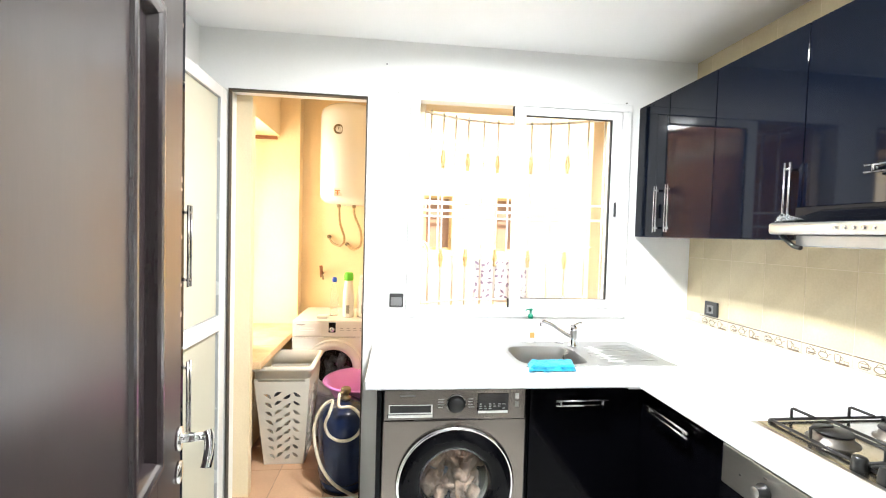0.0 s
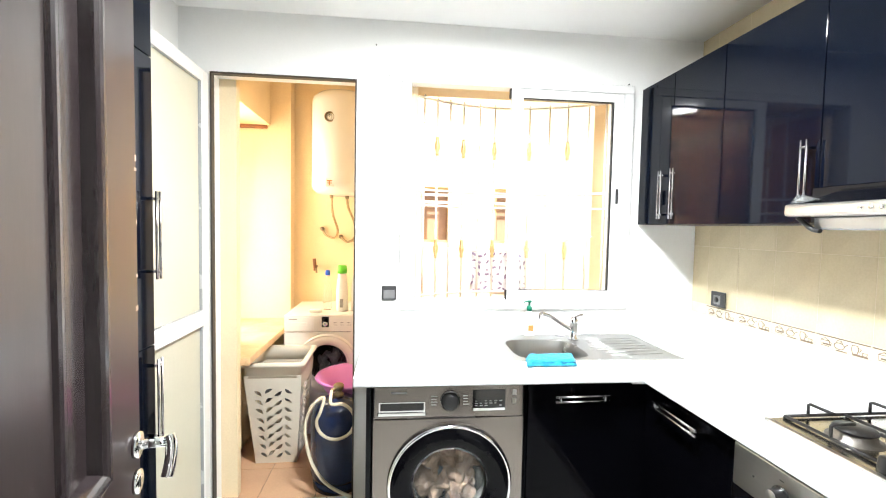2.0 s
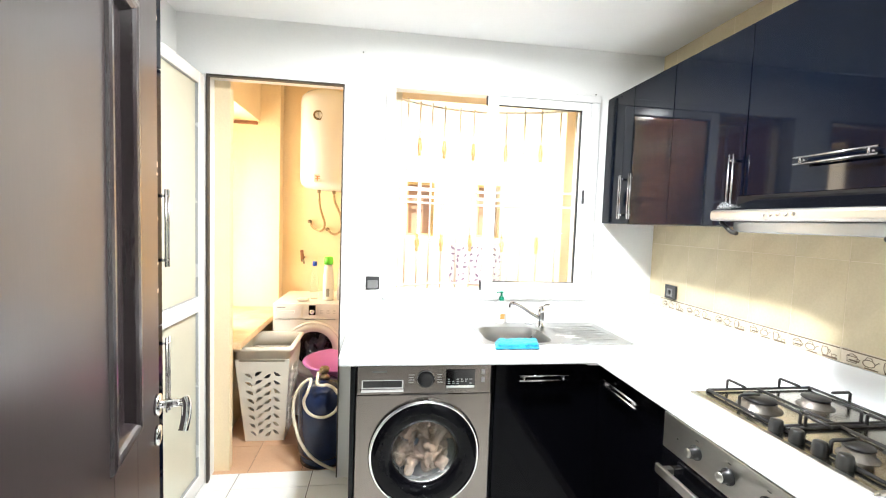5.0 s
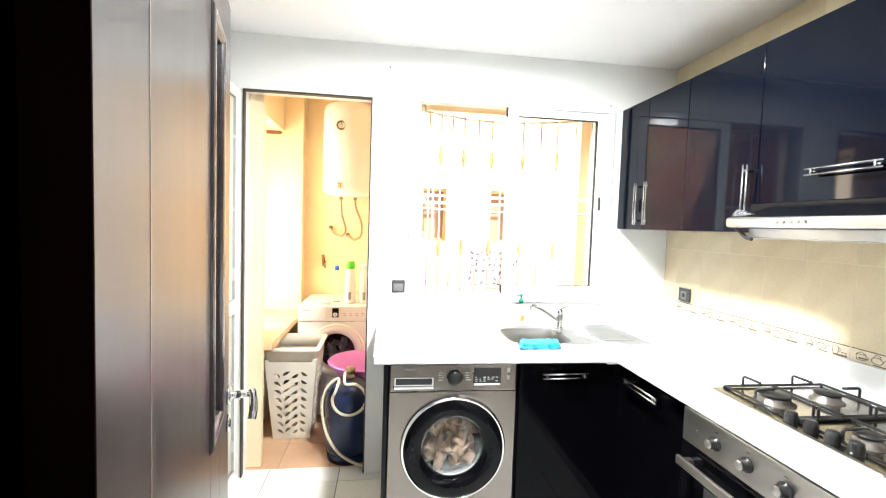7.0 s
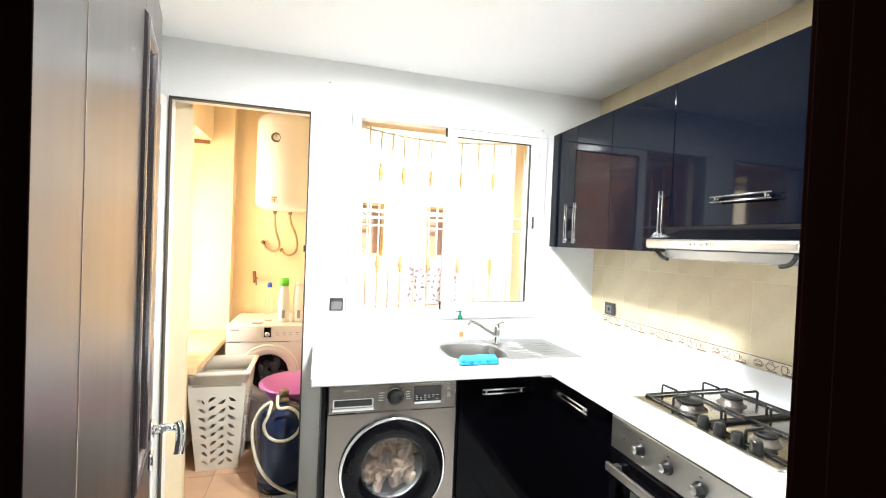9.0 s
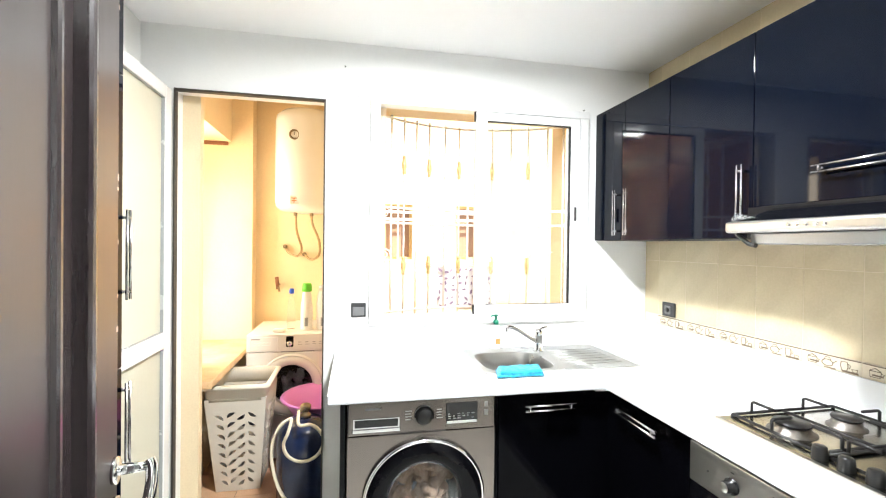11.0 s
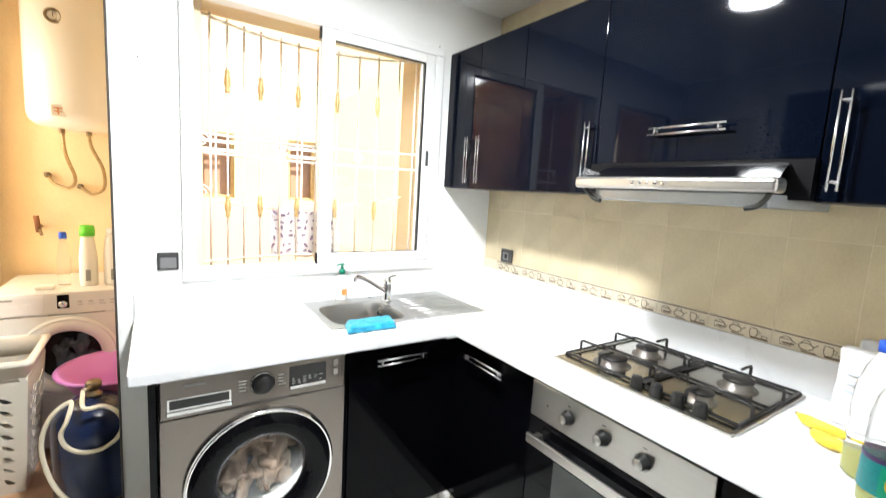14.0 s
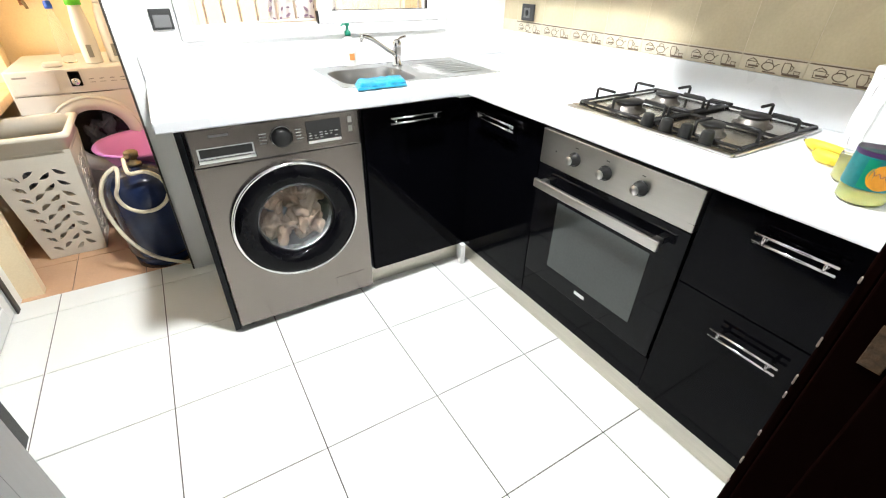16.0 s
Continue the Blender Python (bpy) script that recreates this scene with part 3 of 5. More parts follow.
# the leaf: stiles and rails round a sunk panel, on the visible face (y = 0)
P0, P1, PZ0, PZ1 = 0.550, 0.690, 1.012, 1.882
bm = bmesh.new()
box(bm, -0.048, P0, 0, DT, 0.008, DH, 0.002)
box(bm, P1, DW, 0, DT, 0.008, DH, 0.002)
box(bm, P0, P1, 0, DT, 0.008, PZ0)
box(bm, P0, P1, 0, DT, PZ1, DH)
leaf = dpart("leaf", bm, M_WOOD)
dpart("panel", B(P0 + 0.001, P1 - 0.001, 0.018, DT - 0.004, PZ0 + 0.001, PZ1 - 0.001), M_WOODG, leaf, "polished sunk panel")
# strip added over the hinge edge, its dark colour standing in for shade
dpart("hinge_edge_cover", B(-0.052, -0.0482, -0.0006, DT + 0.0006, 0.008, DH, bev=0.0008), M_FRAME_SHADED, leaf, "added dark cover hiding the lit hinge edge")
# mitred moulding: an outer slope, a rounded crown and a slope down to the panel
bm = bmesh.new()
rings = []
for d, h in ((0.0, -0.001), (0.005, 0.006), (0.011, 0.0085), (0.019, 0.0085), (0.026, 0.006), (0.032, 0.001), (0.041, -0.0178)):
    x0, x1, z0, z1 = P0 - 0.023 + d, P1 + 0.023 - d, PZ0 - 0.023 + d, PZ1 + 0.023 - d
    rings.append([bm.verts.new((x, -h, z)) for x, z in ((x0, z0), (x1, z0), (x1, z1), (x0, z1))])
for a, b in zip(rings, rings[1:]):
    for k in range(4):
        bm.faces.new([a[k], a[(k + 1) % 4], b[(k + 1) % 4], b[k]])
bmesh.ops.recalc_face_normals(bm, faces=bm.faces)
dpart("moulding", bm, M_WOODG, leaf, "raised moulding round the panel")
LX, LZ = DW - 0.030, 0.995
bm = bmesh.new()
cyl(bm, (LX, 0.0, LZ), 0.026, -0.009, "y", 24, 0.0)
cyl(bm, (LX, -0.009, LZ), 0.0105, -0.052, "y", 16)
hd = dpart("door_handle", bm, M_CHROME, leaf, "polished nickel lever handle")
dpart("lever", T(smooth_path([(LX + 0.004, -0.060, LZ + 0.010), (LX - 0.003, -0.066, LZ - 0.004), (LX - 0.014, -0.068, LZ - 0.024), (LX - 0.026, -0.067, LZ - 0.044), (LX - 0.034, -0.064, LZ - 0.060)], 6), 0.0112, 12), M_CHROME, hd)
kp = dpart("keyhole_plate", cyl(bmesh.new(), (LX, 0.0, LZ - 0.078), 0.024, -0.008, "y", 24), M_CHROME, leaf)
dpart("keyhole", B(LX - 0.003, LX + 0.003, -0.009, -0.0082, LZ - 0.090, LZ - 0.068), M_GASKET, kp)
for z in (0.25, 1.0, 1.8):
    dpart("hinge", cyl(bmesh.new(), (-0.004, -0.004, z), 0.007, 0.1, "z", 12), M_CHROME, leaf)
dpart("veneer_joint", B(0.105, 0.1065, -0.0006, 0.0005, 0.01, DH - 0.01), M_CHIP, leaf, "thin pale veneer joint")
for k, (z, s) in enumerate(((1.93, 0.004), (1.58, 0.006), (1.56, 0.003), (1.45, 0.004), (1.34, 0.003), (1.27, 0.005), (0.71, 0.004))):
    dpart("paint_chip", B(DW - 0.004 - 0.004 * (k % 3), DW + 0.0008, -0.0006, 0.006, z, z + 2.2 * s, bev=0.0004), M_CHIP, leaf, "pale chip in the dark veneer")
dpart("latch_plate", B(DW, DW + 0.002, 0.012, 0.032, 0.89, 1.08), M_CHROME, leaf)

# ---------------------------------------------------------------- kitchen lamp
lamp = thing("ceiling_lamp", (0.455, 1.335, CEIL - 0.045), "round white flush ceiling lamp, switched on", "lamp")
part("housing", L([(0, 0.045), (0.118, 0.045), (0.118, 0.015), (0.110, 0.008), (0.110, 0.03), (0, 0.03)], (0.455, 1.335, CEIL - 0.045), "z", 40), M_WHITEP, lamp)
part("diffuser", L([(0, 0.002), (0.08, 0.004), (0.108, 0.012), (0.108, 0.028), (0, 0.028)], (0.455, 1.335, CEIL - 0.045), "z", 40), M_LAMP, lamp)
AL = bpy.data.lights.new("ceiling_lamp_light", "AREA")
AL.shape, AL.size, AL.energy, AL.color = "DISK", 0.20, CEIL_LAMP_W, (0.94, 0.98, 1.0)
new("ceiling_lamp_light", AL).matrix_world = look((0.455, 1.335, CEIL - 0.06), (0.455, 1.3351, 0))
# no lamp is known here: an unseen one added as fill light
lamp2 = thing("corridor_fill_lamp", (0.1, -1.1, CEIL - 0.05), "round white fill lamp added in the unseen corridor", "lamp")
part("housing", L([(0, 0.05), (0.13, 0.05), (0.13, 0.012), (0.10, 0), (0, 0)], (0.1, -1.1, CEIL - 0.05), "z", 32), M_WHITEP, lamp2)
CL = bpy.data.lights.new("corridor_fill_light", "AREA")
CL.shape, CL.size, CL.energy = "DISK", 0.22, CORRIDOR_W
new("corridor_fill_light", CL).matrix_world = look((0.1, -1.1, CEIL - 0.06), (0.1, -1.1001, 0))
# daylight that falls through the utility room's side opening
UW = bpy.data.lights.new("utility_opening_sky", "AREA")
UW.shape, UW.size, UW.size_y, UW.energy, UW.color = "RECTANGLE", 0.45, 1.3, UTIL_W, (1.0, 0.86, 0.66)
new("utility_opening_sky", UW).matrix_world = look((-1.29, 3.18, 1.47), (-0.2, 2.45, 1.35))

# ---------------------------------------------------------------- worktop and base units
bm = bmesh.new()
EX, EY, HB = 1.095, 1.752, 0.345
sx, sy = (0.640, 0.985), (1.935, 2.262)       # cut-out for the bowl
xs_, ys_ = [-0.035, sx[0], sx[1], EX, RIGHT], [HB, EY, sy[0], sy[1], BACK]
for i in range(4):
    for j in range(4):
        inside = (j >= 1 or i == 3) and not (i == 1 and j == 2)
        if inside:
            box(bm, xs_[i], xs_[i + 1], ys_[j], ys_[j + 1], CB, CT)
bmesh.ops.remove_doubles(bm, verts=bm.verts, dist=0.0002)
dup = {}
for f in bm.faces:
    dup.setdefault(tuple(round(c, 4) for c in f.calc_center_median()), []).append(f)
bmesh.ops.delete(bm, geom=[f for v in dup.values() if len(v) > 1 for f in v], context="FACES")
bmesh.ops.dissolve_limit(bm, angle_limit=0.01, verts=bm.verts, edges=bm.edges)
worktop = bevelled(solo("worktop", bm, M_COUNTER, "white laminate worktop running round the corner", "worktop"), 0.006, 3)
bm = bmesh.new()
box(bm, -0.035, RIGHT - 0.010, BACK - 0.010, BACK - 0.0005, CT + 0.0005, CT + 0.095, 0.002)
struct("trim_upstand_north", bm, M_COUNTER, "white upstand behind the sink", "upstand")
struct("trim_upstand_east", B(RIGHT - 0.010, RIGHT - 0.0005, HB, BACK - 0.0105, CT + 0.0005, 1.024, bev=0.002), M_COUNTER, "white upstand below the tile border", "upstand")

struct("trim_plinth", box(box(bmesh.new(), 0.640, 1.165, 1.850, 1.862, 0, 0.108), 1.165, 1.177, 0.36, 1.850, 0, 0.108), M_KICK, "pale aluminium plinth strip", "plinth")
struct("trim_plinth_corner", B(1.128, 1.164, 1.815, 1.849, 0, 0.125, bev=0.002), M_WHITEP, "white plastic plinth corner", "plinth")


def bar_handle(parent, a, b, out, thick=0.0037):
    """A double steel bar handle from a to b, standing off along out."""
    a, b, o = Vector(a), Vector(b), Vector(out)
    d = (b - a).normalized()
    s = d.cross(o).normalized()
    bm = bmesh.new()
    for k in (-1, 1):
        tube(bm, [a + o * 0.030 + s * k * 0.0098, b + o * 0.030 + s * k * 0.0098], thick, 10)
    for q in (a + d * 0.022, b - d * 0.022):
        tube(bm, [q, q + o * 0.027], 0.0055, 10)
        tube(bm, [q + o * 0.030 - s * 0.0098, q + o * 0.030 + s * 0.0098], 0.0042, 8)
    return part("handle", bm, M_HANDLE, parent, "polished steel double-bar handle")


# sink base unit
u = thing("base_cabinet", (0.86, 2.1, 0.11), "glossy black base cabinet under the sink", "cabinet", "base cabinets")
part("body", box(box(bmesh.new(), 0.640, 0.656, FY + 0.02, BACK - 0.012, 0.11, CB - 0.001), 0.656, 1.06, FY + 0.03, BACK - 0.012, 0.11, 0.126), M_BLACKM, u)
d = part("door", B(0.642, 1.088, FY, FY + 0.018, 0.114, CB - 0.012, bev=0.0015), M_BLACK_SHADED, u)
bar_handle(d, (0.742, FY, 0.796), (0.966, FY, 0.796), (0, -1, 0))
part("corner_strip", B(1.0895, FX + 0.016, FY + 0.001, FY + 0.017, 0.114, CB - 0.012), M_BLACK_SHADED, u)
part("bracket", B(1.055, 1.12, FY - 0.03, FY - 0.001, CB - 0.008, CB - 0.001), M_ALU, u, "white aluminium corner bracket")
# corner unit
u = thing("base_cabinet", (1.4, 1.55, 0.11), "glossy black corner base cabinet beside the oven", "cabinet", "base cabinets")
part("body", B(FX + 0.02, RIGHT - 0.012, 1.330, 1.346, 0.11, CB - 0.001), M_BLACKM, u)
d = part("door", B(FX, FX + 0.018, 1.327, FY - 0.001, 0.114, CB - 0.012, bev=0.0015), M_BLACK_SHADED, u)
bar_handle(d, (FX, 1.453, 0.796), (FX, 1.70, 0.796), (-1, 0, 0))
# oven housing
u = thing("oven_housing", (1.4, 1.02, 0.11), "black oven housing with plain lower panel", "cabinet", "base cabinets")
part("body", box(box(bmesh.new(), FX + 0.02, RIGHT - 0.012, 0.704, 0.720, 0.11, CB - 0.001), FX + 0.02, RIGHT - 0.012, 0.720, 1.3295, 0.232, 0.246), M_BLACKM, u)
part("lower_panel", B(FX + 0.002, FX + 0.02, 0.716, 1.325, 0.114, 0.249, bev=0.0015), M_BLACK_SHADED, u)
part("top_rail", B(FX + 0.004, FX + 0.02, 0.716, 1.325, 0.842, CB - 0.001), M_BLACKM, u)
# drawers
u = thing("drawer_cabinet", (1.4, 0.53, 0.11), "glossy black cabinet with two deep drawers", "cabinet", "base cabinets")
part("body", B(FX + 0.02, RIGHT - 0.012, 0.347, 0.363, 0.11, CB - 0.001), M_BLACKM, u)
for z0, z1, zh in ((0.571, CB - 0.012, 0.790), (0.114, 0.567, 0.497)):
    d = part("drawer_front", B(FX, FX + 0.018, 0.350, 0.7135, z0, z1, bev=0.0015), M_BLACK_SHADED, u)
    bar_handle(d, (FX, 0.412, zh), (FX, 0.578, zh), (-1, 0, 0))
# end panel by the doorway
end = thing("end_panel", (0.0, 2.08, 0), "thin black end panel beside the washing machine", "panel")
part("board", B(0.012, 0.032, FY + 0.012, BACK - 0.001, 0.012, CB - 0.001, bev=0.001), M_BLACKM, end)
part("foot", B(0.014, 0.030, FY + 0.03, BACK - 0.03, 0, 0.012), M_GASKET, end)

# ---------------------------------------------------------------- washing machines
def washer(name, label, x0, x1, y0, y1, z0, z1, cz, r_out, mat, glass_ring, ring_mat, split, cx=None, inner=0.60):
    cx = cx if cx is not None else (x0 + x1) / 2
    w = thing(name, ((x0 + x1) / 2, (y0 + y1) / 2, 0), label, "washing machine")
    hole = r_out * 0.93
    bm = bmesh.new()
    box(bm, x0, x0 + 0.012, y0 + 0.004, y1, z0, z1, 0.003)
    box(bm, x1 - 0.012, x1, y0 + 0.004, y1, z0, z1, 0.003)
    box(bm, x0 + 0.012, x1 - 0.012, y0 + 0.004, y1, z1 - 0.014, z1, 0.0)
    box(bm, x0 + 0.012, x1 - 0.012, y1 - 0.012, y1, z0, z1 - 0.014)
    box(bm, x0 + 0.012, x1 - 0.012, y0 + 0.02, y1 - 0.012, z0, z0 + 0.012)
    part("body", bm, mat, w)
    fp = bmesh.new()
    plate_hole(fp, x0, x1, z0, split, cx, cz, hole, y0)
    fr = part("front_panel", fp, mat, w)
    sm = fr.modifiers.new("solid", "SOLIDIFY")
    sm.thickness, sm.offset = 0.004, 0
    bevelled(fr, 0.002)
    part("control_panel", B(x0, x1, y0 - 0.004, y0 + 0.018, split + 0.003, z1, bev=0.006), mat, w)
    for fx in (x0 + 0.05, x1 - 0.05):
        for fy in (y0 + 0.06, y1 - 0.06):
            part("foot", cyl(bmesh.new(), (fx, fy, 0), 0.022, z0, "z", 14), M_GASKET, w)
    d = part("door", L([(hole - 0.002, 0.012), (r_out, 0.010), (r_out + 0.001, -0.012), (r_out - 0.005, -0.026), (r_out - 0.010, -0.028), (r_out - 0.014, -0.022)], (cx, y0, cz), "y", 64), ring_mat, w, "bright door ring")
    ri = r_out * inner
    part("door_surround", L([(r_out - 0.0135, -0.022), (r_out * 0.86, -0.034), (ri + 0.02, -0.030), (ri, -0.016), (ri - 0.004, 0.0), (ri - 0.004, 0.012)], (cx, y0, cz), "y", 64), glass_ring, d, "smooth door surround")
    lens = part("porthole", L([(ri - 0.005, -0.004), (ri * 0.8, -0.010), (ri * 0.4, -0.016), (0, -0.018)], (cx, y0, cz), "y", 48), M_GLASS, d, "clear glass porthole")
    lens.visible_shadow = False
    part("drum", L([(hole - 0.001, 0.03), (ri + 0.03, 0.06), (ri + 0.05, 0.33), (0, 0.34)], (cx, y0, cz), "y", 40), M_DRUM, w, "dark drum")
    return w, d, cx


w1, d1, c1 = washer("washing_machine", "silver-grey front-loading washing machine full of laundry under the worktop", 0.038, 0.624, FY, 2.34, 0.036, 0.853, 0.462, 0.242, M_WASHER, M_DOORGLASS, M_CHROME, 0.722, 0.336)
yp = FY - 0.004
part("detergent_drawer", box(box(bmesh.new(), 0.056, 0.240, yp - 0.006, yp, 0.738, 0.752, 0.003), 0.060, 0.236, yp - 0.002, yp - 0.0005, 0.752, 0.790), M_CHROME, w1, "chrome detergent drawer pull")
part("drawer_recess", B(0.066, 0.230, yp - 0.004, yp - 0.0022, 0.758, 0.786, bev=0.001), M_DISPLAY, w1, "dark drawer recess")
part("programme_knob", L([(0.036, 0), (0.035, -0.006), (0.030, -0.008), (0.029, -0.024), (0.026, -0.028), (0, -0.028)], (0.332, yp, 0.792), "y", 32), M_BKNOB, w1, "black programme knob")
part("knob_ring", L([(0.038, 0), (0.039, -0.005), (0.036, -0.007)], (0.332, yp, 0.792), "y", 32), M_CHROME, w1)
part("display", B(0.420, 0.548, yp - 0.003, yp - 0.0005, 0.752, 0.832, bev=0.001), M_DISPLAY, w1, "black display")
part("button_bar", B(0.422, 0.546, yp - 0.006, yp - 0.0032, 0.752, 0.762, bev=0.001), M_MARK, w1, "pale row of buttons")
for k, z in enumerate((0.822, 0.788)):
    part("button", B(0.576, 0.592, yp - 0.003, yp - 0.0005, z - 0.012, z + 0.010, bev=0.001), M_STEEL, w1)
bm = bmesh.new()
rnd = random.Random(3)
for i in range(6):
    for j in range(3):
        if rnd.random() < 0.75:
            box(bm, 0.428 + i * 0.019, 0.428 + i * 0.019 + rnd.uniform(0.007, 0.013), yp - 0.0036, yp - 0.0031, 0.770 + j * 0.009, 0.773 + j * 0.009)
for s in (-1, 1):
    for j in range(4):
        x = 0.332 + s * 0.062
        box(bm, x - 0.012, x + rnd.uniform(0.006, 0.014), yp - 0.0006, yp - 0.0001, 0.776 + j * 0.011, 0.7785 + j * 0.011)
part("print", bm, M_MARK, w1, "small pale panel print")["kind"] = "stuff"
part("name_bar", B(0.105, 0.165, yp - 0.0006, yp - 0.0001, 0.822, 0.830), M_DARKMARK, w1)
part("service_flap", B(0.455, 0.585, FY - 0.0035, FY - 0.0022, 0.075, 0.135, bev=0.001), M_WASHER, w1)


def laundry(bm, cx, y, cz, r, seed, n):
    rr = random.Random(seed)
    for i in range(n):
        a, q = rr.uniform(0, 6.28), r * math.sqrt(rr.random())
        c = Vector((cx + q * math.cos(a), y + rr.uniform(0, 0.05), cz + q * math.sin(a)))
        s = rr.uniform(0.022, 0.045)
        made = bmesh.ops.create_icosphere(bm, subdivisions=3, radius=1, matrix=Matrix.Translation(c) @ Euler((rr.uniform(0, 3), rr.uniform(0, 3), rr.uniform(0, 3))).to_matrix().to_4x4() @ Matrix.Diagonal((s * 1.5, s, s * 0.55, 1)))
        for v in made["verts"]:
            v.co += 0.016 * noise.noise_vector(v.co * 34) + 0.006 * noise.noise_vector(v.co * 90)
    for f in bm.faces:
        f.smooth = True
    return bm


solo("laundry", laundry(bmesh.new(), 0.336, FY + 0.036, 0.462, 0.126, 4, 70), M_CLOTHES, "beige and cream laundry seen through the washer door", "laundry")
solo("laundry", laundry(bmesh.new(), 0.330, FY + 0.075, 0.490, 0.11, 9, 14), M_CLOTHES2, "dark grey laundry seen through the washer door", "laundry")

w2, d2, c2 = washer("washing_machine", "white front-loading washing machine in the utility room", -0.625, -0.030, 3.15, 3.69, 0.03, 0.850, 0.512, 0.208, M_ENAMEL, M_ENAMEL, M_WHITEP, 0.732, -0.342, 0.66)
yp = 3.146
part("detergent_drawer", B(-0.600, -0.430, yp - 0.004, yp - 0.0005, 0.745, 0.835, bev=0.002), M_ENAMEL, w2)
part("drawer_slot", B(-0.575, -0.475, yp - 0.006, yp - 0.0042, 0.782, 0.800, bev=0.002), M_WHITEP, w2)
part("dial_plate", B(-0.378, -0.330, yp - 0.004, yp - 0.0005, 0.768, 0.838, bev=0.004), M_DISPLAY, w2, "black dial plate")
part("programme_knob", L([(0.018, 0), (0.017, -0.016), (0.014, -0.020), (0, -0.020)], (-0.354, yp - 0.004, 0.792), "y", 24), M_CHROME, w2)
bm = bmesh.new()
for i in range(5):
    box(bm, -0.300 + i * 0.045, -0.280 + i * 0.045, yp - 0.0007, yp - 0.0002, 0.795, 0.799)
    box(bm, -0.300 + i * 0.045, -0.275 + i * 0.045, yp - 0.0007, yp - 0.0002, 0.780, 0.783)
box(bm, -0.595, -0.54, yp - 0.0048, yp - 0.0042, 0.818, 0.826)
part("print", bm, M_DARKMARK, w2, "small grey panel print")["kind"] = "stuff"
solo("laundry", laundry(bmesh.new(), -0.342, 3.22, 0.47, 0.09, 12, 18), M_CLOTHES2, "dark laundry inside the white washing machine", "laundry")

# ---------------------------------------------------------------- oven
ov = thing("oven", (1.4, 1.02, 0.25), "built-in oven with steel control panel and dark glass door", "oven")
part("body", B(FX + 0.021, RIGHT - 0.05, 0.735, 1.305, 0.2465, 0.832), M_BLACKM, ov)
part("control_panel", B(FX - 0.006, FX + 0.0205, 0.722, 1.319, 0.716, 0.840, bev=0.002), M_STEEL, ov, "brushed steel control panel")
for y in (1.158, 1.029, 0.900):
    part("knob", L([(0.021, 0), (0.0205, -0.006), (0.017, -0.008), (0.0165, -0.026), (0.0145, -0.029), (0, -0.029)], (FX - 0.006, y, 0.776), "x", 28), M_BKNOB, ov, "black steel-capped knob")
    part("knob_cap", L([(0, -0.0292), (0.0138, -0.0292), (0.0146, -0.0305), (0.0138, -0.0322), (0, -0.0325)], (FX - 0.006, y, 0.776), "x", 28), M_STEEL, ov, "brushed steel knob cap")
    part("knob_collar", L([(0.0235, 0), (0.0230, -0.007), (0.0212, -0.0075)], (FX - 0.006, y, 0.776), "x", 28), M_BKNOB, ov, "black knob collar")
    bm = bmesh.new()
    box(bm, FX - 0.0066, FX - 0.0061, y - 0.006, y + 0.006, 0.812, 0.815)
    part("knob_mark", bm, M_SWITCH, ov)
for y in (1.245,):
    part("indicator", cyl(bmesh.new(), (FX - 0.006, y, 0.776), 0.003, -0.002, "x", 10), M_SWITCH, ov)
dr = part("door", B(FX - 0.004, FX + 0.0205, 0.722, 1.319, 0.254, 0.712, bev=0.002), M_DOORGLASS, ov, "black glass oven door")
part("window", B(FX - 0.0055, FX - 0.0042, 0.815, 1.200, 0.330, 0.600, bev=0.0005), M_OVENGLASS, dr, "grey tinted oven window")
bm = bmesh.new()
box(bm, FX - 0.052, FX - 0.038, 0.775, 1.290, 0.640, 0.672, 0.004)
for y in (0.800, 1.265):
    box(bm, FX - 0.040, FX - 0.0045, y - 0.012, y + 0.012, 0.646, 0.666, 0.002)
part("handle", bm, M_STEEL, dr, "broad brushed steel handle")
part("name_bar", B(FX - 0.006, FX - 0.0042, 1.000, 1.046, 0.293, 0.306), M_MARK, dr)

# ---------------------------------------------------------------- hob
hx0, hx1, hy0, hy1, hz = 1.222, 1.700, 0.742, 1.322, CT + 0.0006
hob = thing("gas_hob", (1.46, 1.03, CT), "steel four-burner gas hob with black pan supports", "hob")
part("tray", B(hx0, hx1, hy0, hy1, hz, hz + 0.007, bev=0.003), M_HOB, hob)
part("tray_edge", box(box(bmesh.new(), hx0 - 0.004, hx0 + 0.012, hy0, hy1, hz + 0.0005, hz + 0.0085, 0.002), hx0 + 0.012, hx1, hy0 - 0.004, hy0 + 0.008, hz + 0.0005, hz + 0.0085, 0.002), M_STEEL, hob, "bright steel edge")
for x, y, r in ((1.352, 1.178, 0.052), (1.560, 1.178, 0.042), (1.352, 0.882, 0.036), (1.560, 0.872, 0.046)):
    b = part("burner", L([(r * 1.22, 0.0), (r * 1.2, 0.003), (r * 0.94, 0.005), (r * 0.90, 0.018), (r * 0.78, 0.024), (0, 0.024)], (x, y, hz + 0.007), "z", 28), M_BURNER, hob, "alloy burner base")
    part("burner_cap", L([(0, 0.024), (r * 0.90, 0.024), (r * 0.96, 0.027), (r * 0.90, 0.032), (0, 0.034)], (x, y, hz + 0.007), "z", 28), M_IRON, b, "black burner cap")
for y in (1.058, 0.995, 0.932, 0.869):
    part("knob", L([(0.0185, 0), (0.018, 0.018), (0.0155, 0.032), (0.013, 0.034), (0, 0.034)], (1.262, y - 0.03, hz + 0.007), "z", 20), M_BKNOB, hob, "black hob knob")
gz = hz + 0.050
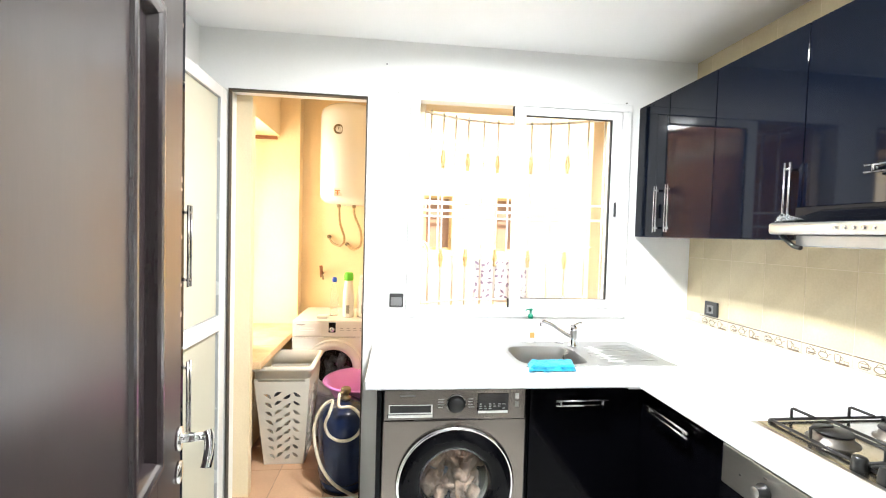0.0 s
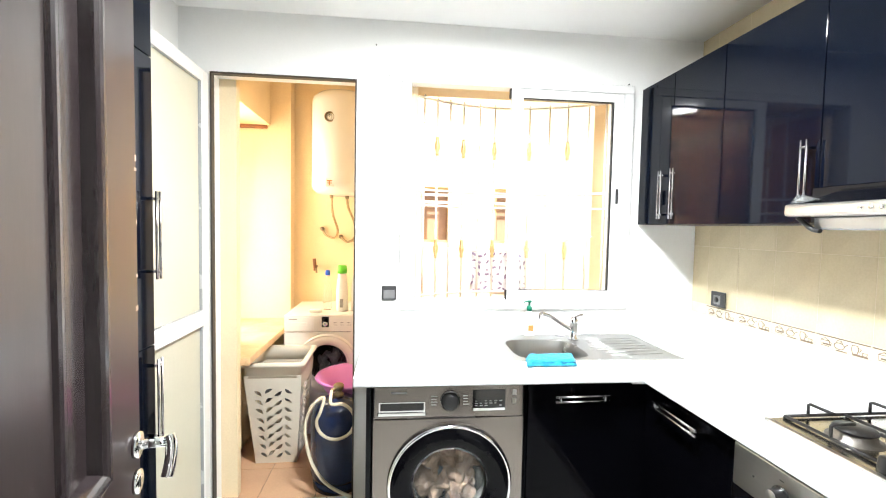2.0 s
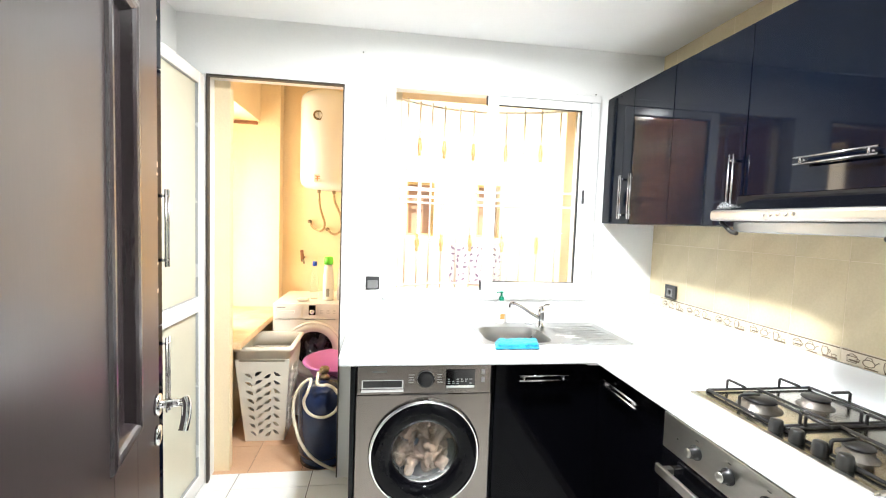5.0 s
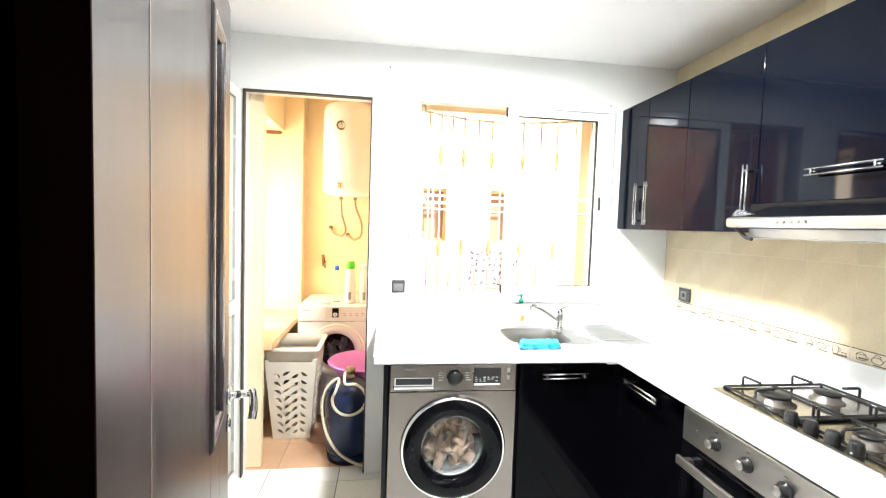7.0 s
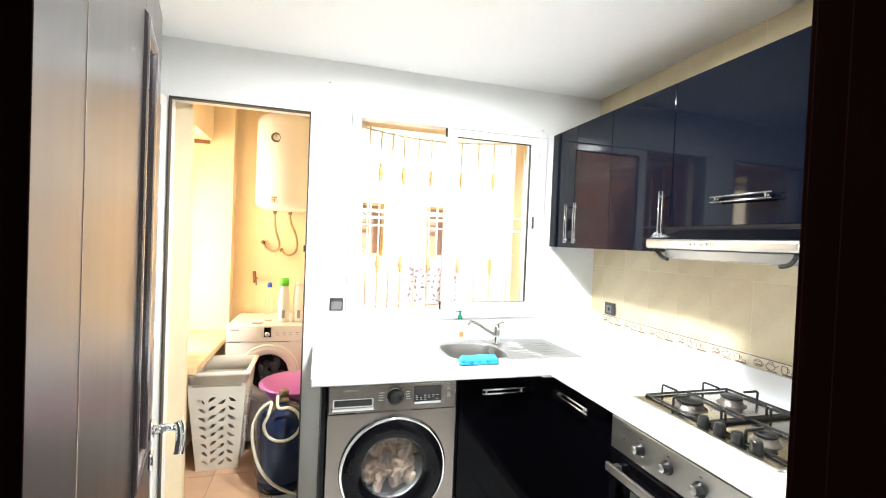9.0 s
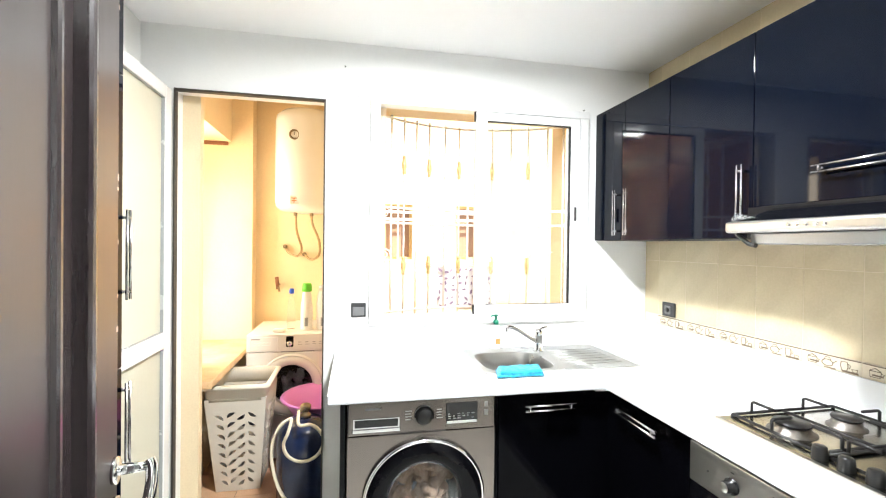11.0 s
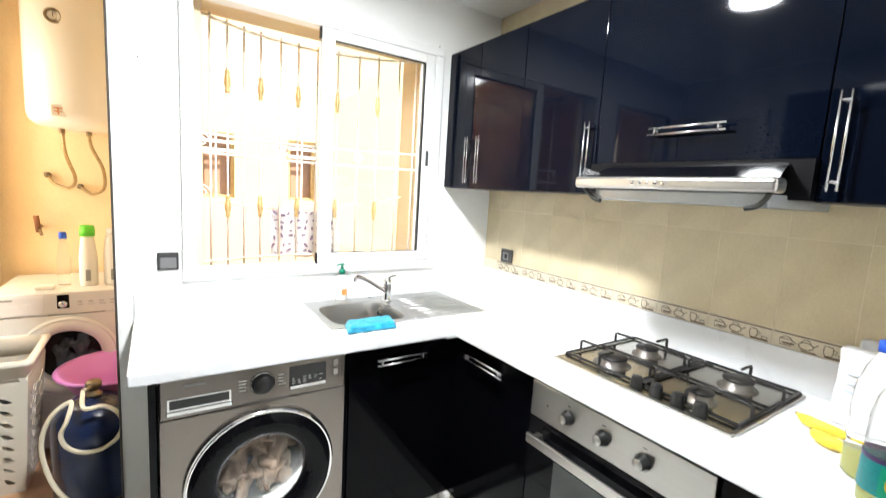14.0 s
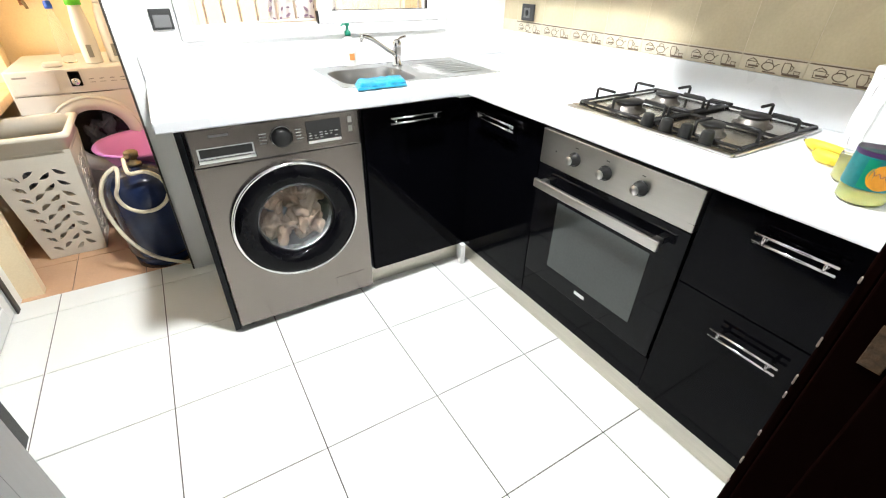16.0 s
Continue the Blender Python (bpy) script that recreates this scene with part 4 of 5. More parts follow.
for y0, y1 in ((1.040, 1.312), (0.752, 1.024)):
    bm = bmesh.new()
    ym = (y0 + y1) / 2
    low = hz + 0.014
    for a, b in (((hx0 + 0.055, y0), (hx1 - 0.012, y0)), ((hx0 + 0.055, y1), (hx1 - 0.012, y1))):
        tube(bm, [(*a, low), (*b, low)], 0.005, 6)
    for x in (hx0 + 0.055, hx1 - 0.012):
        tube(bm, [(x, y0, low), (x, y1, low)], 0.005, 6)
    tube(bm, [((hx0 + hx1) / 2 + 0.01, y0, low), ((hx0 + hx1) / 2 + 0.01, y1, low)], 0.005, 6)
    # fingers that rise to carry pans
    for xc in (1.352, 1.560):
        for x, y, dx, dy in ((xc, y0, 0, 1), (xc, y1, 0, -1)):
            tube(bm, [(x, y, low), (x, y, gz - 0.004), (x + dx * 0.006, y + dy * 0.006, gz), (x + dx * 0.075, y + dy * 0.075, gz)], 0.0048, 6)
    for x, dx in ((hx0 + 0.055, 1), (hx1 - 0.012, -1)):
        tube(bm, [(x, ym, low), (x, ym, gz - 0.004), (x + dx * 0.006, ym, gz), (x + dx * 0.070, ym, gz)], 0.0048, 6)
    for x in (hx0 + 0.055, hx1 - 0.012):
        for y in (y0, y1):
            tube(bm, [(x, y, hz + 0.007), (x, y, low)], 0.006, 6)
    part("pan_support", bm, M_IRON, hob, "black enamelled pan support")

# ---------------------------------------------------------------- wall units and hood
WXF, WZ0_, WZ1_ = 1.417, 1.492, 2.212


def wall_unit(y0, y1, doors, label, z0=WZ0_):
    u = thing("wall_cabinet", ((WXF + RIGHT) / 2, (y0 + y1) / 2, z0), label, "cabinet", "wall cabinets")
    part("body", B(WXF + 0.0195, RIGHT - 0.006, y0 + 0.001, y1 - 0.001, z0, WZ1_), M_BLACKM, u)
    for a, b in doors:
        yield u, part("door", B(WXF, WXF + 0.018, a + 0.0012, b - 0.0012, z0 + 0.001, WZ1_ - 0.001, bev=0.0015), M_BLACK, u)


for (u, d), yh in zip(wall_unit(1.80, BACK - 0.001, ((2.122, BACK - 0.001), (1.80, 2.122)), "glossy black two-door wall cabinet in the corner"), (2.168, 2.075)):
    bar_handle(d, (WXF, yh, 1.518), (WXF, yh, 1.752), (-1, 0, 0))
for u, d in wall_unit(1.385, 1.799, ((1.385, 1.799),), "glossy black one-door wall cabinet beside the hood"):
    bar_handle(d, (WXF, 1.412, 1.518), (WXF, 1.412, 1.752), (-1, 0, 0))
for u, d in wall_unit(0.718, 1.384, ((0.718, 1.384),), "glossy black flap-door wall cabinet above the hood", 1.60):
    bar_handle(d, (WXF, 0.930, 1.695), (WXF, 1.165, 1.695), (-1, 0, 0))
for u, d in wall_unit(0.345, 0.717, ((0.345, 0.717),), "glossy black wall cabinet near the entrance"):
    bar_handle(d, (WXF, 0.678, 1.518), (WXF, 0.678, 1.752), (-1, 0, 0))

hood = thing("cooker_hood", (1.48, 1.02, 1.505), "slim steel cooker hood with dark sloping front", "cooker hood")
hy0_, hy1_, hxf = 0.735, 1.322, 1.240
# body made wider than the hood, to block lamp light through the gap
part("body", B(WXF - 0.02, RIGHT - 0.02, 0.719, 1.383, 1.494, 1.598), M_BLACKM, hood)
part("front_bar", B(hxf, hxf + 0.06, hy0_, hy1_, 1.506, 1.542, bev=0.010, seg=3), M_STEEL, hood, "brushed steel front bar")
bm = bmesh.new()
v = [bm.verts.new(c) for c in ((hxf + 0.03, hy0_ + 0.01, 1.541), (hxf + 0.03, hy1_ - 0.01, 1.541), (WXF - 0.003, hy1_ - 0.04, 1.596), (WXF - 0.003, hy0_ + 0.04, 1.596),
                               (hxf + 0.03, hy0_ + 0.01, 1.530), (hxf + 0.03, hy1_ - 0.01, 1.530), (WXF - 0.003, hy1_ - 0.04, 1.530), (WXF - 0.003, hy0_ + 0.04, 1.530))]
for q in ((0, 1, 2, 3), (7, 6, 5, 4), (0, 4, 5, 1), (1, 5, 6, 2), (2, 6, 7, 3), (3, 7, 4, 0)):
    bm.faces.new([v[i] for i in q])
part("sloping_front", bm, M_DOORGLASS, hood, "glossy black sloping front")
for k in range(5):
    part("button", cyl(bmesh.new(), (hxf + 0.0005, 1.105 - 0.024 * k, 1.524), 0.006, -0.004, "x", 12), M_CHROME, hood)
part("filter_tray", B(hxf + 0.05, RIGHT - 0.03, hy0_ + 0.03, hy1_ - 0.05, 1.470, 1.5055, bev=0.004), M_SMOKE, hood, "grey filter tray")
for y, s in ((hy1_ - 0.03, 1), (hy0_ + 0.02, -1)):
    part("clip", T(smooth_path([(hxf + 0.02, y, 1.506), (hxf + 0.03, y - 0.01 * s, 1.490), (hxf + 0.035, y - 0.03 * s, 1.472), (hxf + 0.035, y - 0.055 * s, 1.466)], 5), 0.007, 8), M_BKNOB, hood, "black plastic clip")

bm = bmesh.new()
rows = []
for i in range(9):
    a = i / 8
    rows.append([bm.verts.new((hxf + 0.02 + 0.05 * a + 0.01 * math.sin(3 * b), hy1_ - 0.005 - 0.07 * b, 1.545 + 0.028 * math.sin(a * 3.0) * (1 - b) + 0.006 * b)) for b in (0, 0.25, 0.5, 0.75, 1.0)])
for r0, r1 in zip(rows, rows[1:]):
    for k in range(4):
        bm.faces.new([r0[k], r0[k + 1], r1[k + 1], r1[k]]).smooth = True
film = part("protective_film", bm, M_PET, hood, "curled clear protective film")
film.modifiers.new("solid", "SOLIDIFY").thickness = 0.0006

# tall units on the opposite side
tall = thing("tall_cabinet", (-0.76, 1.0, 0.08), "glossy black tall cabinet behind the open door", "cabinet")
TX = -0.60
part("body", B(LEFT + 0.002, TX - 0.0195, 0.46, 1.535, 0.08, 2.212), M_BLACKM, tall)
for z0, z1 in ((1.935, 2.21), (1.09, 1.932), (0.085, 1.087)):
    for a, b in ((1.00, 1.533), (0.462, 0.998)):
        d = part("door", B(TX - 0.018, TX, a, b, z0, z1, bev=0.0015), M_BLACK, tall)
        if z0 == 1.09:
            yh = b - 0.03
            bar_handle(d, (TX, yh, 1.29), (TX, yh, 1.545), (1, 0, 0))
        if z0 == 0.085:
            bar_handle(d, (TX, b - 0.03, 0.80), (TX, b - 0.03, 1.055), (1, 0, 0))
part("plinth", B(LEFT + 0.002, TX - 0.06, 0.46, 1.53, 0, 0.08), M_KICK, tall)

solo("plinth_corner", B(FX - 0.026, FX - 0.001, FY - 0.026, FY - 0.001, 0, 0.118, bev=0.003), M_WHITEP, "white plastic corner piece joining the plinths", "plinth corner")

# ---------------------------------------------------------------- sink and things round it
skx0, skx1, sky0, sky1 = 0.612, 1.372, 1.905, 2.345
sink = thing("sink", (0.99, 2.12, CT), "stainless steel inset sink with ribbed drainer", "sink")
bm = bmesh.new()
zr = CT + 0.004
n = 40
cxb, cyb, rx, ry = (sx[0] + sx[1]) / 2, (sy[0] + sy[1]) / 2, (sx[1] - sx[0]) / 2 - 0.004, (sy[1] - sy[0]) / 2 - 0.004


def sup(a, k, p=4.5):
    c, s = math.cos(a), math.sin(a)
    return (cxb + k * rx * math.copysign(abs(c) ** (2 / p), c), cyb + k * ry * math.copysign(abs(s) ** (2 / p), s))


angs = [2 * math.pi * (i + 0.5) / n for i in range(n)]
rings = [[bm.verts.new((*sup(a, k), z)) for a in angs] for k, z in ((1.0, zr), (0.985, zr - 0.004), (0.95, CT - 0.06), (0.90, CT - 0.135), (0.80, CT - 0.15), (0.1, CT - 0.155))]
for a, b in zip(rings, rings[1:]):
    for i in range(n):
        j = (i + 1) % n
        bm.faces.new([a[i], a[j], b[j], b[i]]).smooth = True
bm.faces.new(rings[-1])
# rim between the bowl and the cut
rim = []
for a in angs:
    c, s = math.cos(a), math.sin(a)
    k = min((skx1 - 0.37 - cxb) / c if c > 0 else 9, (skx0 - cxb) / c if c < 0 else 9, (sky1 - cyb) / s if s > 0 else 9, (sky0 - cyb) / s if s < 0 else 9)
    rim.append(bm.verts.new((cxb + k * c, cyb + k * s, zr)))
for i in range(n):
    j = (i + 1) % n
    bm.faces.new([rings[0][i], rim[i], rim[j], rings[0][j]])
bmesh.ops.recalc_face_normals(bm, faces=bm.faces)
part("bowl", bm, M_SINK, sink)
bm = bmesh.new()
xd = skx1 - 0.37
box(bm, xd, skx1, sky0, sky1, CT + 0.0006, zr, 0.001)
dr_ = part("drainer", bm, M_SINK, sink, "ribbed steel drainer")
for k in range(7):
    y = sky0 + 0.075 + k * 0.045
    part("rib", T([(xd + 0.035 + 0.012 * abs(k - 3), y, zr - 0.001), (skx1 - 0.045, y + 0.012, zr - 0.001)], 0.0035, 8), M_SINK, dr_)
bm = bmesh.new()
for a in ((skx0, skx1, sky0 - 0.004, sky0 + 0.004), (skx0, skx1, sky1 - 0.004, sky1 + 0.004), (skx0 - 0.004, skx0 + 0.004, sky0 + 0.004, sky1 - 0.004), (skx1 - 0.004, skx1 + 0.004, sky0 + 0.004, sky1 - 0.004)):
    box(bm, *a, CT + 0.0005, zr + 0.002, 0.001)
part("rim", bm, M_CHROME, sink)
part("drain", L([(0.038, 0), (0.036, 0.004), (0.02, 0.002), (0, 0.001)], (cxb, cyb, CT - 0.154), "z", 24), M_CHROME, sink)
tap = thing("mixer_tap", (1.012, 2.25, CT), "chrome single-lever mixer tap with long spout", "tap")
part("body", L([(0, 0.0), (0.026, 0.0), (0.024, 0.008), (0.021, 0.012), (0.021, 0.075), (0.023, 0.080), (0.022, 0.105), (0.012, 0.116), (0, 0.117)], (1.012, 2.25, zr), "z", 28), M_CHROME, tap)
part("spout", T(smooth_path([(1.005, 2.248, zr + 0.050), (0.96, 2.238, zr + 0.075), (0.89, 2.22, zr + 0.118), (0.845, 2.208, zr + 0.138), (0.822, 2.20, zr + 0.138), (0.818, 2.199, zr + 0.118)], 6), 0.0095, 14), M_CHROME, tap)
part("lever", T(smooth_path([(1.014, 2.25, zr + 0.112), (1.035, 2.255, zr + 0.120), (1.065, 2.262, zr + 0.124)], 4), 0.006, 10), M_CHROME, tap)
soap = thing("soap_bottle", (0.815, 2.368, CT), "white soap bottle with dark green pump", "bottle")
part("bottle", L([(0, 0), (0.030, 0), (0.032, 0.006), (0.032, 0.10), (0.026, 0.118), (0.012, 0.124), (0.012, 0.130), (0, 0.130)], (0.815, 2.358, CT + 0.001), "z", 24), M_WHITEP, soap)
pm = part("pump", L([(0, 0.130), (0.014, 0.130), (0.014, 0.150), (0.006, 0.154), (0.005, 0.172), (0.012, 0.174), (0.012, 0.182), (0, 0.184)], (0.815, 2.358, CT + 0.001), "z", 16), M_DGREEN, soap, "dark green pump")
part("nozzle", T([(0.815, 2.358, CT + 0.179), (0.790, 2.350, CT + 0.180), (0.783, 2.348, CT + 0.174)], 0.004, 8), M_DGREEN, pm)
part("label", B(0.803, 0.828, 2.3255, 2.3265, CT + 0.03, CT + 0.06), M_LOGO, soap, "small orange label print")

# folded cloth
bm = bmesh.new()
nx, ny = 30, 14
def cloth_layer(bm, x0, x1, y0, y1, z, t, seed):
    top, bot = [], []
    for i in range(nx + 1):
        a, b = [], []
        for j in range(ny + 1):
            u, w = i / nx, j / ny
            p = Vector((x0 + (x1 - x0) * u, y0 + (y1 - y0) * w, 0))
            nz_ = noise.noise(Vector((p.x * 30, p.y * 30, seed)))
            q = noise.noise(Vector((p.x * 75, p.y * 75, seed + 3)))
            wob = 0.006 * noise.noise(Vector((p.x * 40, p.y * 20, seed + 7)))
            edge = min(u, 1 - u, w, 1 - w)
            r = min(1, edge / 0.10)
            up = t * math.sqrt(max(0, 1 - (1 - r) ** 2))
            a.append(bm.verts.new((p.x + wob, p.y + wob * (2 if j == 0 else 1), z + up * (0.75 + 0.5 * nz_) + 0.002 * q + 0.0005)))
            b.append(bm.verts.new((p.x + wob, p.y + wob, z)))
        top.append(a)
        bot.append(b)
    for i in range(nx):
        for j in range(ny):
            bm.faces.new([top[i][j], top[i + 1][j], top[i + 1][j + 1], top[i][j + 1]]).smooth = True
            bm.faces.new([bot[i][j + 1], bot[i + 1][j + 1], bot[i + 1][j], bot[i][j]])
    for i in range(nx):
        bm.faces.new([bot[i][0], bot[i + 1][0], top[i + 1][0], top[i][0]])
        bm.faces.new([top[i][ny], top[i + 1][ny], bot[i + 1][ny], bot[i][ny]])
    for j in range(ny):
        bm.faces.new([top[0][j], top[0][j + 1], bot[0][j + 1], bot[0][j]])
        bm.faces.new([bot[nx][j], bot[nx][j + 1], top[nx][j + 1], top[nx][j]])
cloth_layer(bm, 0.662, 0.872, 1.835, 1.945, CT + 0.0062, 0.012, 1)
cloth_layer(bm, 0.668, 0.868, 1.842, 1.943, CT + 0.016, 0.014, 2)
for v in bm.verts:
    v.co.x += (v.co.y - 1.89) * 0.25
solo("folded_cloth", bm, M_TOWEL, "folded turquoise microfibre cloth on the sink edge", "cloth")

# switch and sockets
sw = thing("wall_switch", (0.083, BACK, 1.115), "dark grey wall switch on white wall", "switch")
part("plate", B(0.046, 0.121, BACK - 0.009, BACK - 0.0005, 1.080, 1.153, bev=0.002), M_SWITCH, sw)
part("rocker", B(0.055, 0.112, BACK - 0.013, BACK - 0.0092, 1.088, 1.132, bev=0.002), M_SWITCH2, sw, "grey rocker")
so = thing("wall_socket", (RIGHT, 2.187, 1.12), "dark grey wall socket on beige tiles", "socket")
part("plate", B(RIGHT - 0.018, RIGHT - 0.006, 2.142, 2.232, 1.082, 1.158, bev=0.002), M_SWITCH, so)
part("insert", B(RIGHT - 0.022, RIGHT - 0.0182, 2.165, 2.210, 1.096, 1.140, bev=0.002), M_SWITCH2, so, "grey socket insert")
part("hole", cyl(bmesh.new(), (RIGHT - 0.0221, 2.187, 1.118), 0.014, -0.001, "x", 18), M_BKNOB, so)
sk = thing("wall_socket", (-0.125, UB, 1.39), "small dark socket in the utility room", "socket")
part("plate", B(-0.152, -0.098, UB - 0.020, UB - 0.0005, 1.363, 1.418, bev=0.002), M_SWITCH, sk)
for x, z in ((0.005, 2.36), (0.07, 2.215), (1.337, 2.235), (0.0, 1.9)):
    solo("wall_nail", cyl(bmesh.new(), (x, BACK, z), 0.003, -0.008, "y", 8), M_GASKET, "tiny dark nail in the white wall", "nail", "wall nails")

# bottles and fruit on the worktop
def bottle(name, x, y, label, prof, mat, liquid=None, cap=None, cap_mat=None, cap_label=""):
    b = thing(name, (x, y, CT), label, "bottle")
    body = part("bottle", L(prof, (x, y, CT + 0.001), "z", 36), mat, b)
    if liquid:
        part("drink", L(liquid, (x, y, CT + 0.001), "z", 32), M_LIQ, b, "pale yellow drink")
    if cap:
        z, r, h = cap
        part("cap", L([(0, 0), (r, 0), (r, h - 0.002), (r - 0.002, h), (0, h)], (x, y, CT + z), "z", 24), cap_mat, b, cap_label)
    return b


pet = [(0, 0.004), (0.034, 0.0), (0.042, 0.008), (0.043, 0.05), (0.041, 0.10), (0.043, 0.13), (0.042, 0.18), (0.035, 0.22), (0.021, 0.255), (0.014, 0.275), (0.0135, 0.295), (0, 0.296)]
b1 = bottle("drink_bottle", 1.215, 0.470, "lemon drink bottle with teal orange-fruit label, nearly empty", pet, M_PET,
            [(0, 0.005), (0.032, 0.002), (0.0405, 0.009), (0.0415, 0.034), (0, 0.034)], (0.276, 0.016, 0.022), M_YELLOW, "yellow screw cap")
lab = part("label", L([(0.0438, 0.036), (0.0444, 0.040), (0.0434, 0.098), (0.0430, 0.100)], (1.215, 0.470, CT + 0.001), "z", 40), M_TEAL, b1, "teal label")
part("band", L([(0.0432, 0.100), (0.0438, 0.101), (0.0441, 0.108), (0.0437, 0.110)], (1.215, 0.470, CT + 0.001), "z", 40), M_PURPLE, lab, "purple band")
bm = bmesh.new()
ca = math.atan2(0.21 - 0.47, 0.04 - 1.215)
for kk, (da, dz, s) in enumerate(((0.42, 0.066, 0.026),)):
    a = ca + da
    rows = []
    for i in range(9):
        row = []
        for j in range(9):
            u, w = (i - 4) / 4, (j - 4) / 4
            q = math.sqrt(max(0, 1 - 0.5 * w * w)) * u, math.sqrt(max(0, 1 - 0.5 * u * u)) * w
            aa, z = a + q[0] * s / 0.0445, dz + q[1] * s
            row.append(bm.verts.new((1.215 + 0.0448 * math.cos(aa), 0.470 + 0.0448 * math.sin(aa), CT + z)))
        rows.append(row)
    for i in range(8):
        for j in range(8):
            bm.faces.new([rows[i][j], rows[i + 1][j], rows[i + 1][j + 1], rows[i][j + 1]])
part("fruit_print", bm, M_ORANGE, lab, "orange fruit print")
pts = []
for k in range(26):
    a = ca + 0.95 - 0.040 * k
    pts.append((1.215 + 0.0452 * math.cos(a), 0.470 + 0.0452 * math.sin(a), CT + 0.060 + 0.0006 * k + 0.0035 * math.sin(k * 1.1)))
part("script_stroke", T(pts, 0.0010, 5), M_RUST, lab, "brown script-like stroke")
bm = bmesh.new()
for k in range(6):
    a0, a1 = ca - 0.35 + 0.07 * k, ca - 0.35 + 0.07 * (k + 1)
    v = [bm.verts.new((1.215 + 0.0447 * math.cos(a), 0.470 + 0.0447 * math.sin(a), CT + z)) for a, z in ((a0, 0.041), (a1, 0.041), (a1, 0.098), (a0, 0.098))]
    bm.faces.new(v)
part("dark_stripe", bm, M_DGREEN, lab, "dark green stripe")
b2 = bottle("water_bottle", 1.320, 0.520, "crumpled clear plastic bottle with blue cap and faint yellow rest", [(0, 0.004), (0.034, 0.0), (0.042, 0.008), (0.043, 0.06), (0.039, 0.075), (0.043, 0.09), (0.040, 0.12), (0.043, 0.15), (0.041, 0.20), (0.030, 0.245), (0.016, 0.275), (0.014, 0.30), (0, 0.301)], M_PET,
            [(0, 0.005), (0.033, 0.002), (0.0405, 0.009), (0.041, 0.055), (0, 0.055)], (0.283, 0.0165, 0.024), M_BLUECAP, "blue screw cap")
b3 = bottle("water_bottle", 1.305, 0.402, "clear plastic bottle with dark green contents", pet, M_PET, None, (0.276, 0.016, 0.022), M_YELLOW, "yellow screw cap")
part("contents", L([(0, 0.005), (0.032, 0.002), (0.0405, 0.009), (0.0415, 0.045), (0, 0.045)], (1.305, 0.402, CT + 0.001), "z", 32), M_DGREEN, b3, "dark green contents")
for bx0, by0, bx1, by1 in ((1.505, 0.700, 1.478, 0.545), (1.428, 0.645, 1.398, 0.520)):
    pts = []
    for i in range(14):
        t = i / 13
        bow = 0.022 * math.sin(t * 3.14)
        pts.append((bx0 + (bx1 - bx0) * t - bow, by0 + (by1 - by0) * t + bow, CT + 0.0165 + 0.003 * math.sin(t * 3.14)))
    ban = thing("banana", (pts[6][0], pts[6][1], CT), "ripe yellow banana lying on the worktop", "banana", "bananas")
    bm = bmesh.new()
    rr = [0.004, 0.006, 0.010, 0.0128, 0.0142, 0.015, 0.015, 0.015, 0.0145, 0.0135, 0.011, 0.007, 0.005, 0.004]
    rings = []
    for i, p in enumerate(pts):
        d = Vector(pts[min(i + 1, 13)]) - Vector(pts[max(i - 1, 0)])
        d.normalize()
        up = Vector((0, 0, 1))
        s = d.cross(up).normalized()
        up = s.cross(d)
        rings.append([bm.verts.new(Vector(p) + rr[i] * (1 + 0.06 * math.cos(5 * q * 2 * math.pi / 10)) * (math.cos(q * 2 * math.pi / 10) * s + math.sin(q * 2 * math.pi / 10) * up)) for q in range(10)])
    for a, b in zip(rings, rings[1:]):
        for q in range(10):
            bm.faces.new([a[q], a[(q + 1) % 10], b[(q + 1) % 10], b[q]]).smooth = True
    bm.faces.new(rings[0])
    bm.faces.new(rings[-1])
    bmesh.ops.recalc_face_normals(bm, faces=bm.faces)
    part("fruit", bm, M_BANANA, ban)
    part("stalk", T([pts[13], Vector(pts[13]) + (Vector(pts[13]) - Vector(pts[11])) * 0.8], 0.0045, 8), M_BANTIP, ban, "dark dry stalk")
    part("tip", T([pts[0], Vector(pts[0]) + (Vector(pts[0]) - Vector(pts[1])) * 0.4], 0.0045, 8), M_BANTIP, ban, "dark tip")

# paper packets standing at the end of the worktop
def packet(x0, x1, y0, y1, h, label):
    p = thing("paper_packet", ((x0 + x1) / 2, (y0 + y1) / 2, CT), label, "packet", "paper packets")
    bm = box(bmesh.new(), x0, x1, y0, y1, CT + 0.001, CT + h, 0.008, 3)
    bmesh.ops.subdivide_edges(bm, edges=[e for e in bm.edges if e.calc_length() > 0.05], cuts=6, use_grid_fill=True)
    for v in bm.verts:
        if v.co.z > CT + 0.02:
            v.co += 0.004 * noise.noise_vector(v.co * 24)
    body = part("body", bm, M_PACK, p, smooth=True)
    for k in range(3):
        z = CT + h * (0.45 + 0.12 * k)
        part("print_bar", B(x0 - 0.006, x0 - 0.0035, y1 - 0.075 + 0.012 * k, y1 - 0.022, z, z + 0.010), M_PBLUE, body, "pale blue print bar")


packet(1.575, 1.625, 0.500, 0.652, 0.212, "white paper packet with pale blue print on the worktop")
packet(1.650, 1.700, 0.440, 0.634, 0.228, "plain white paper packet beside the tiled wall")

# ---------------------------------------------------------------- utility room things
# laundry basket with leaf-shaped openings
bk = thing("laundry_basket", (-0.59, 2.93, 0), "ivory plastic laundry basket with leaf-shaped openings", "basket")
BT0 = (-0.715, -0.475, 2.845, 3.095, 0.004)      # foot x0 x1 y0 y1 z
BT1 = (-0.752, -0.428, 2.745, 3.120, 0.575)


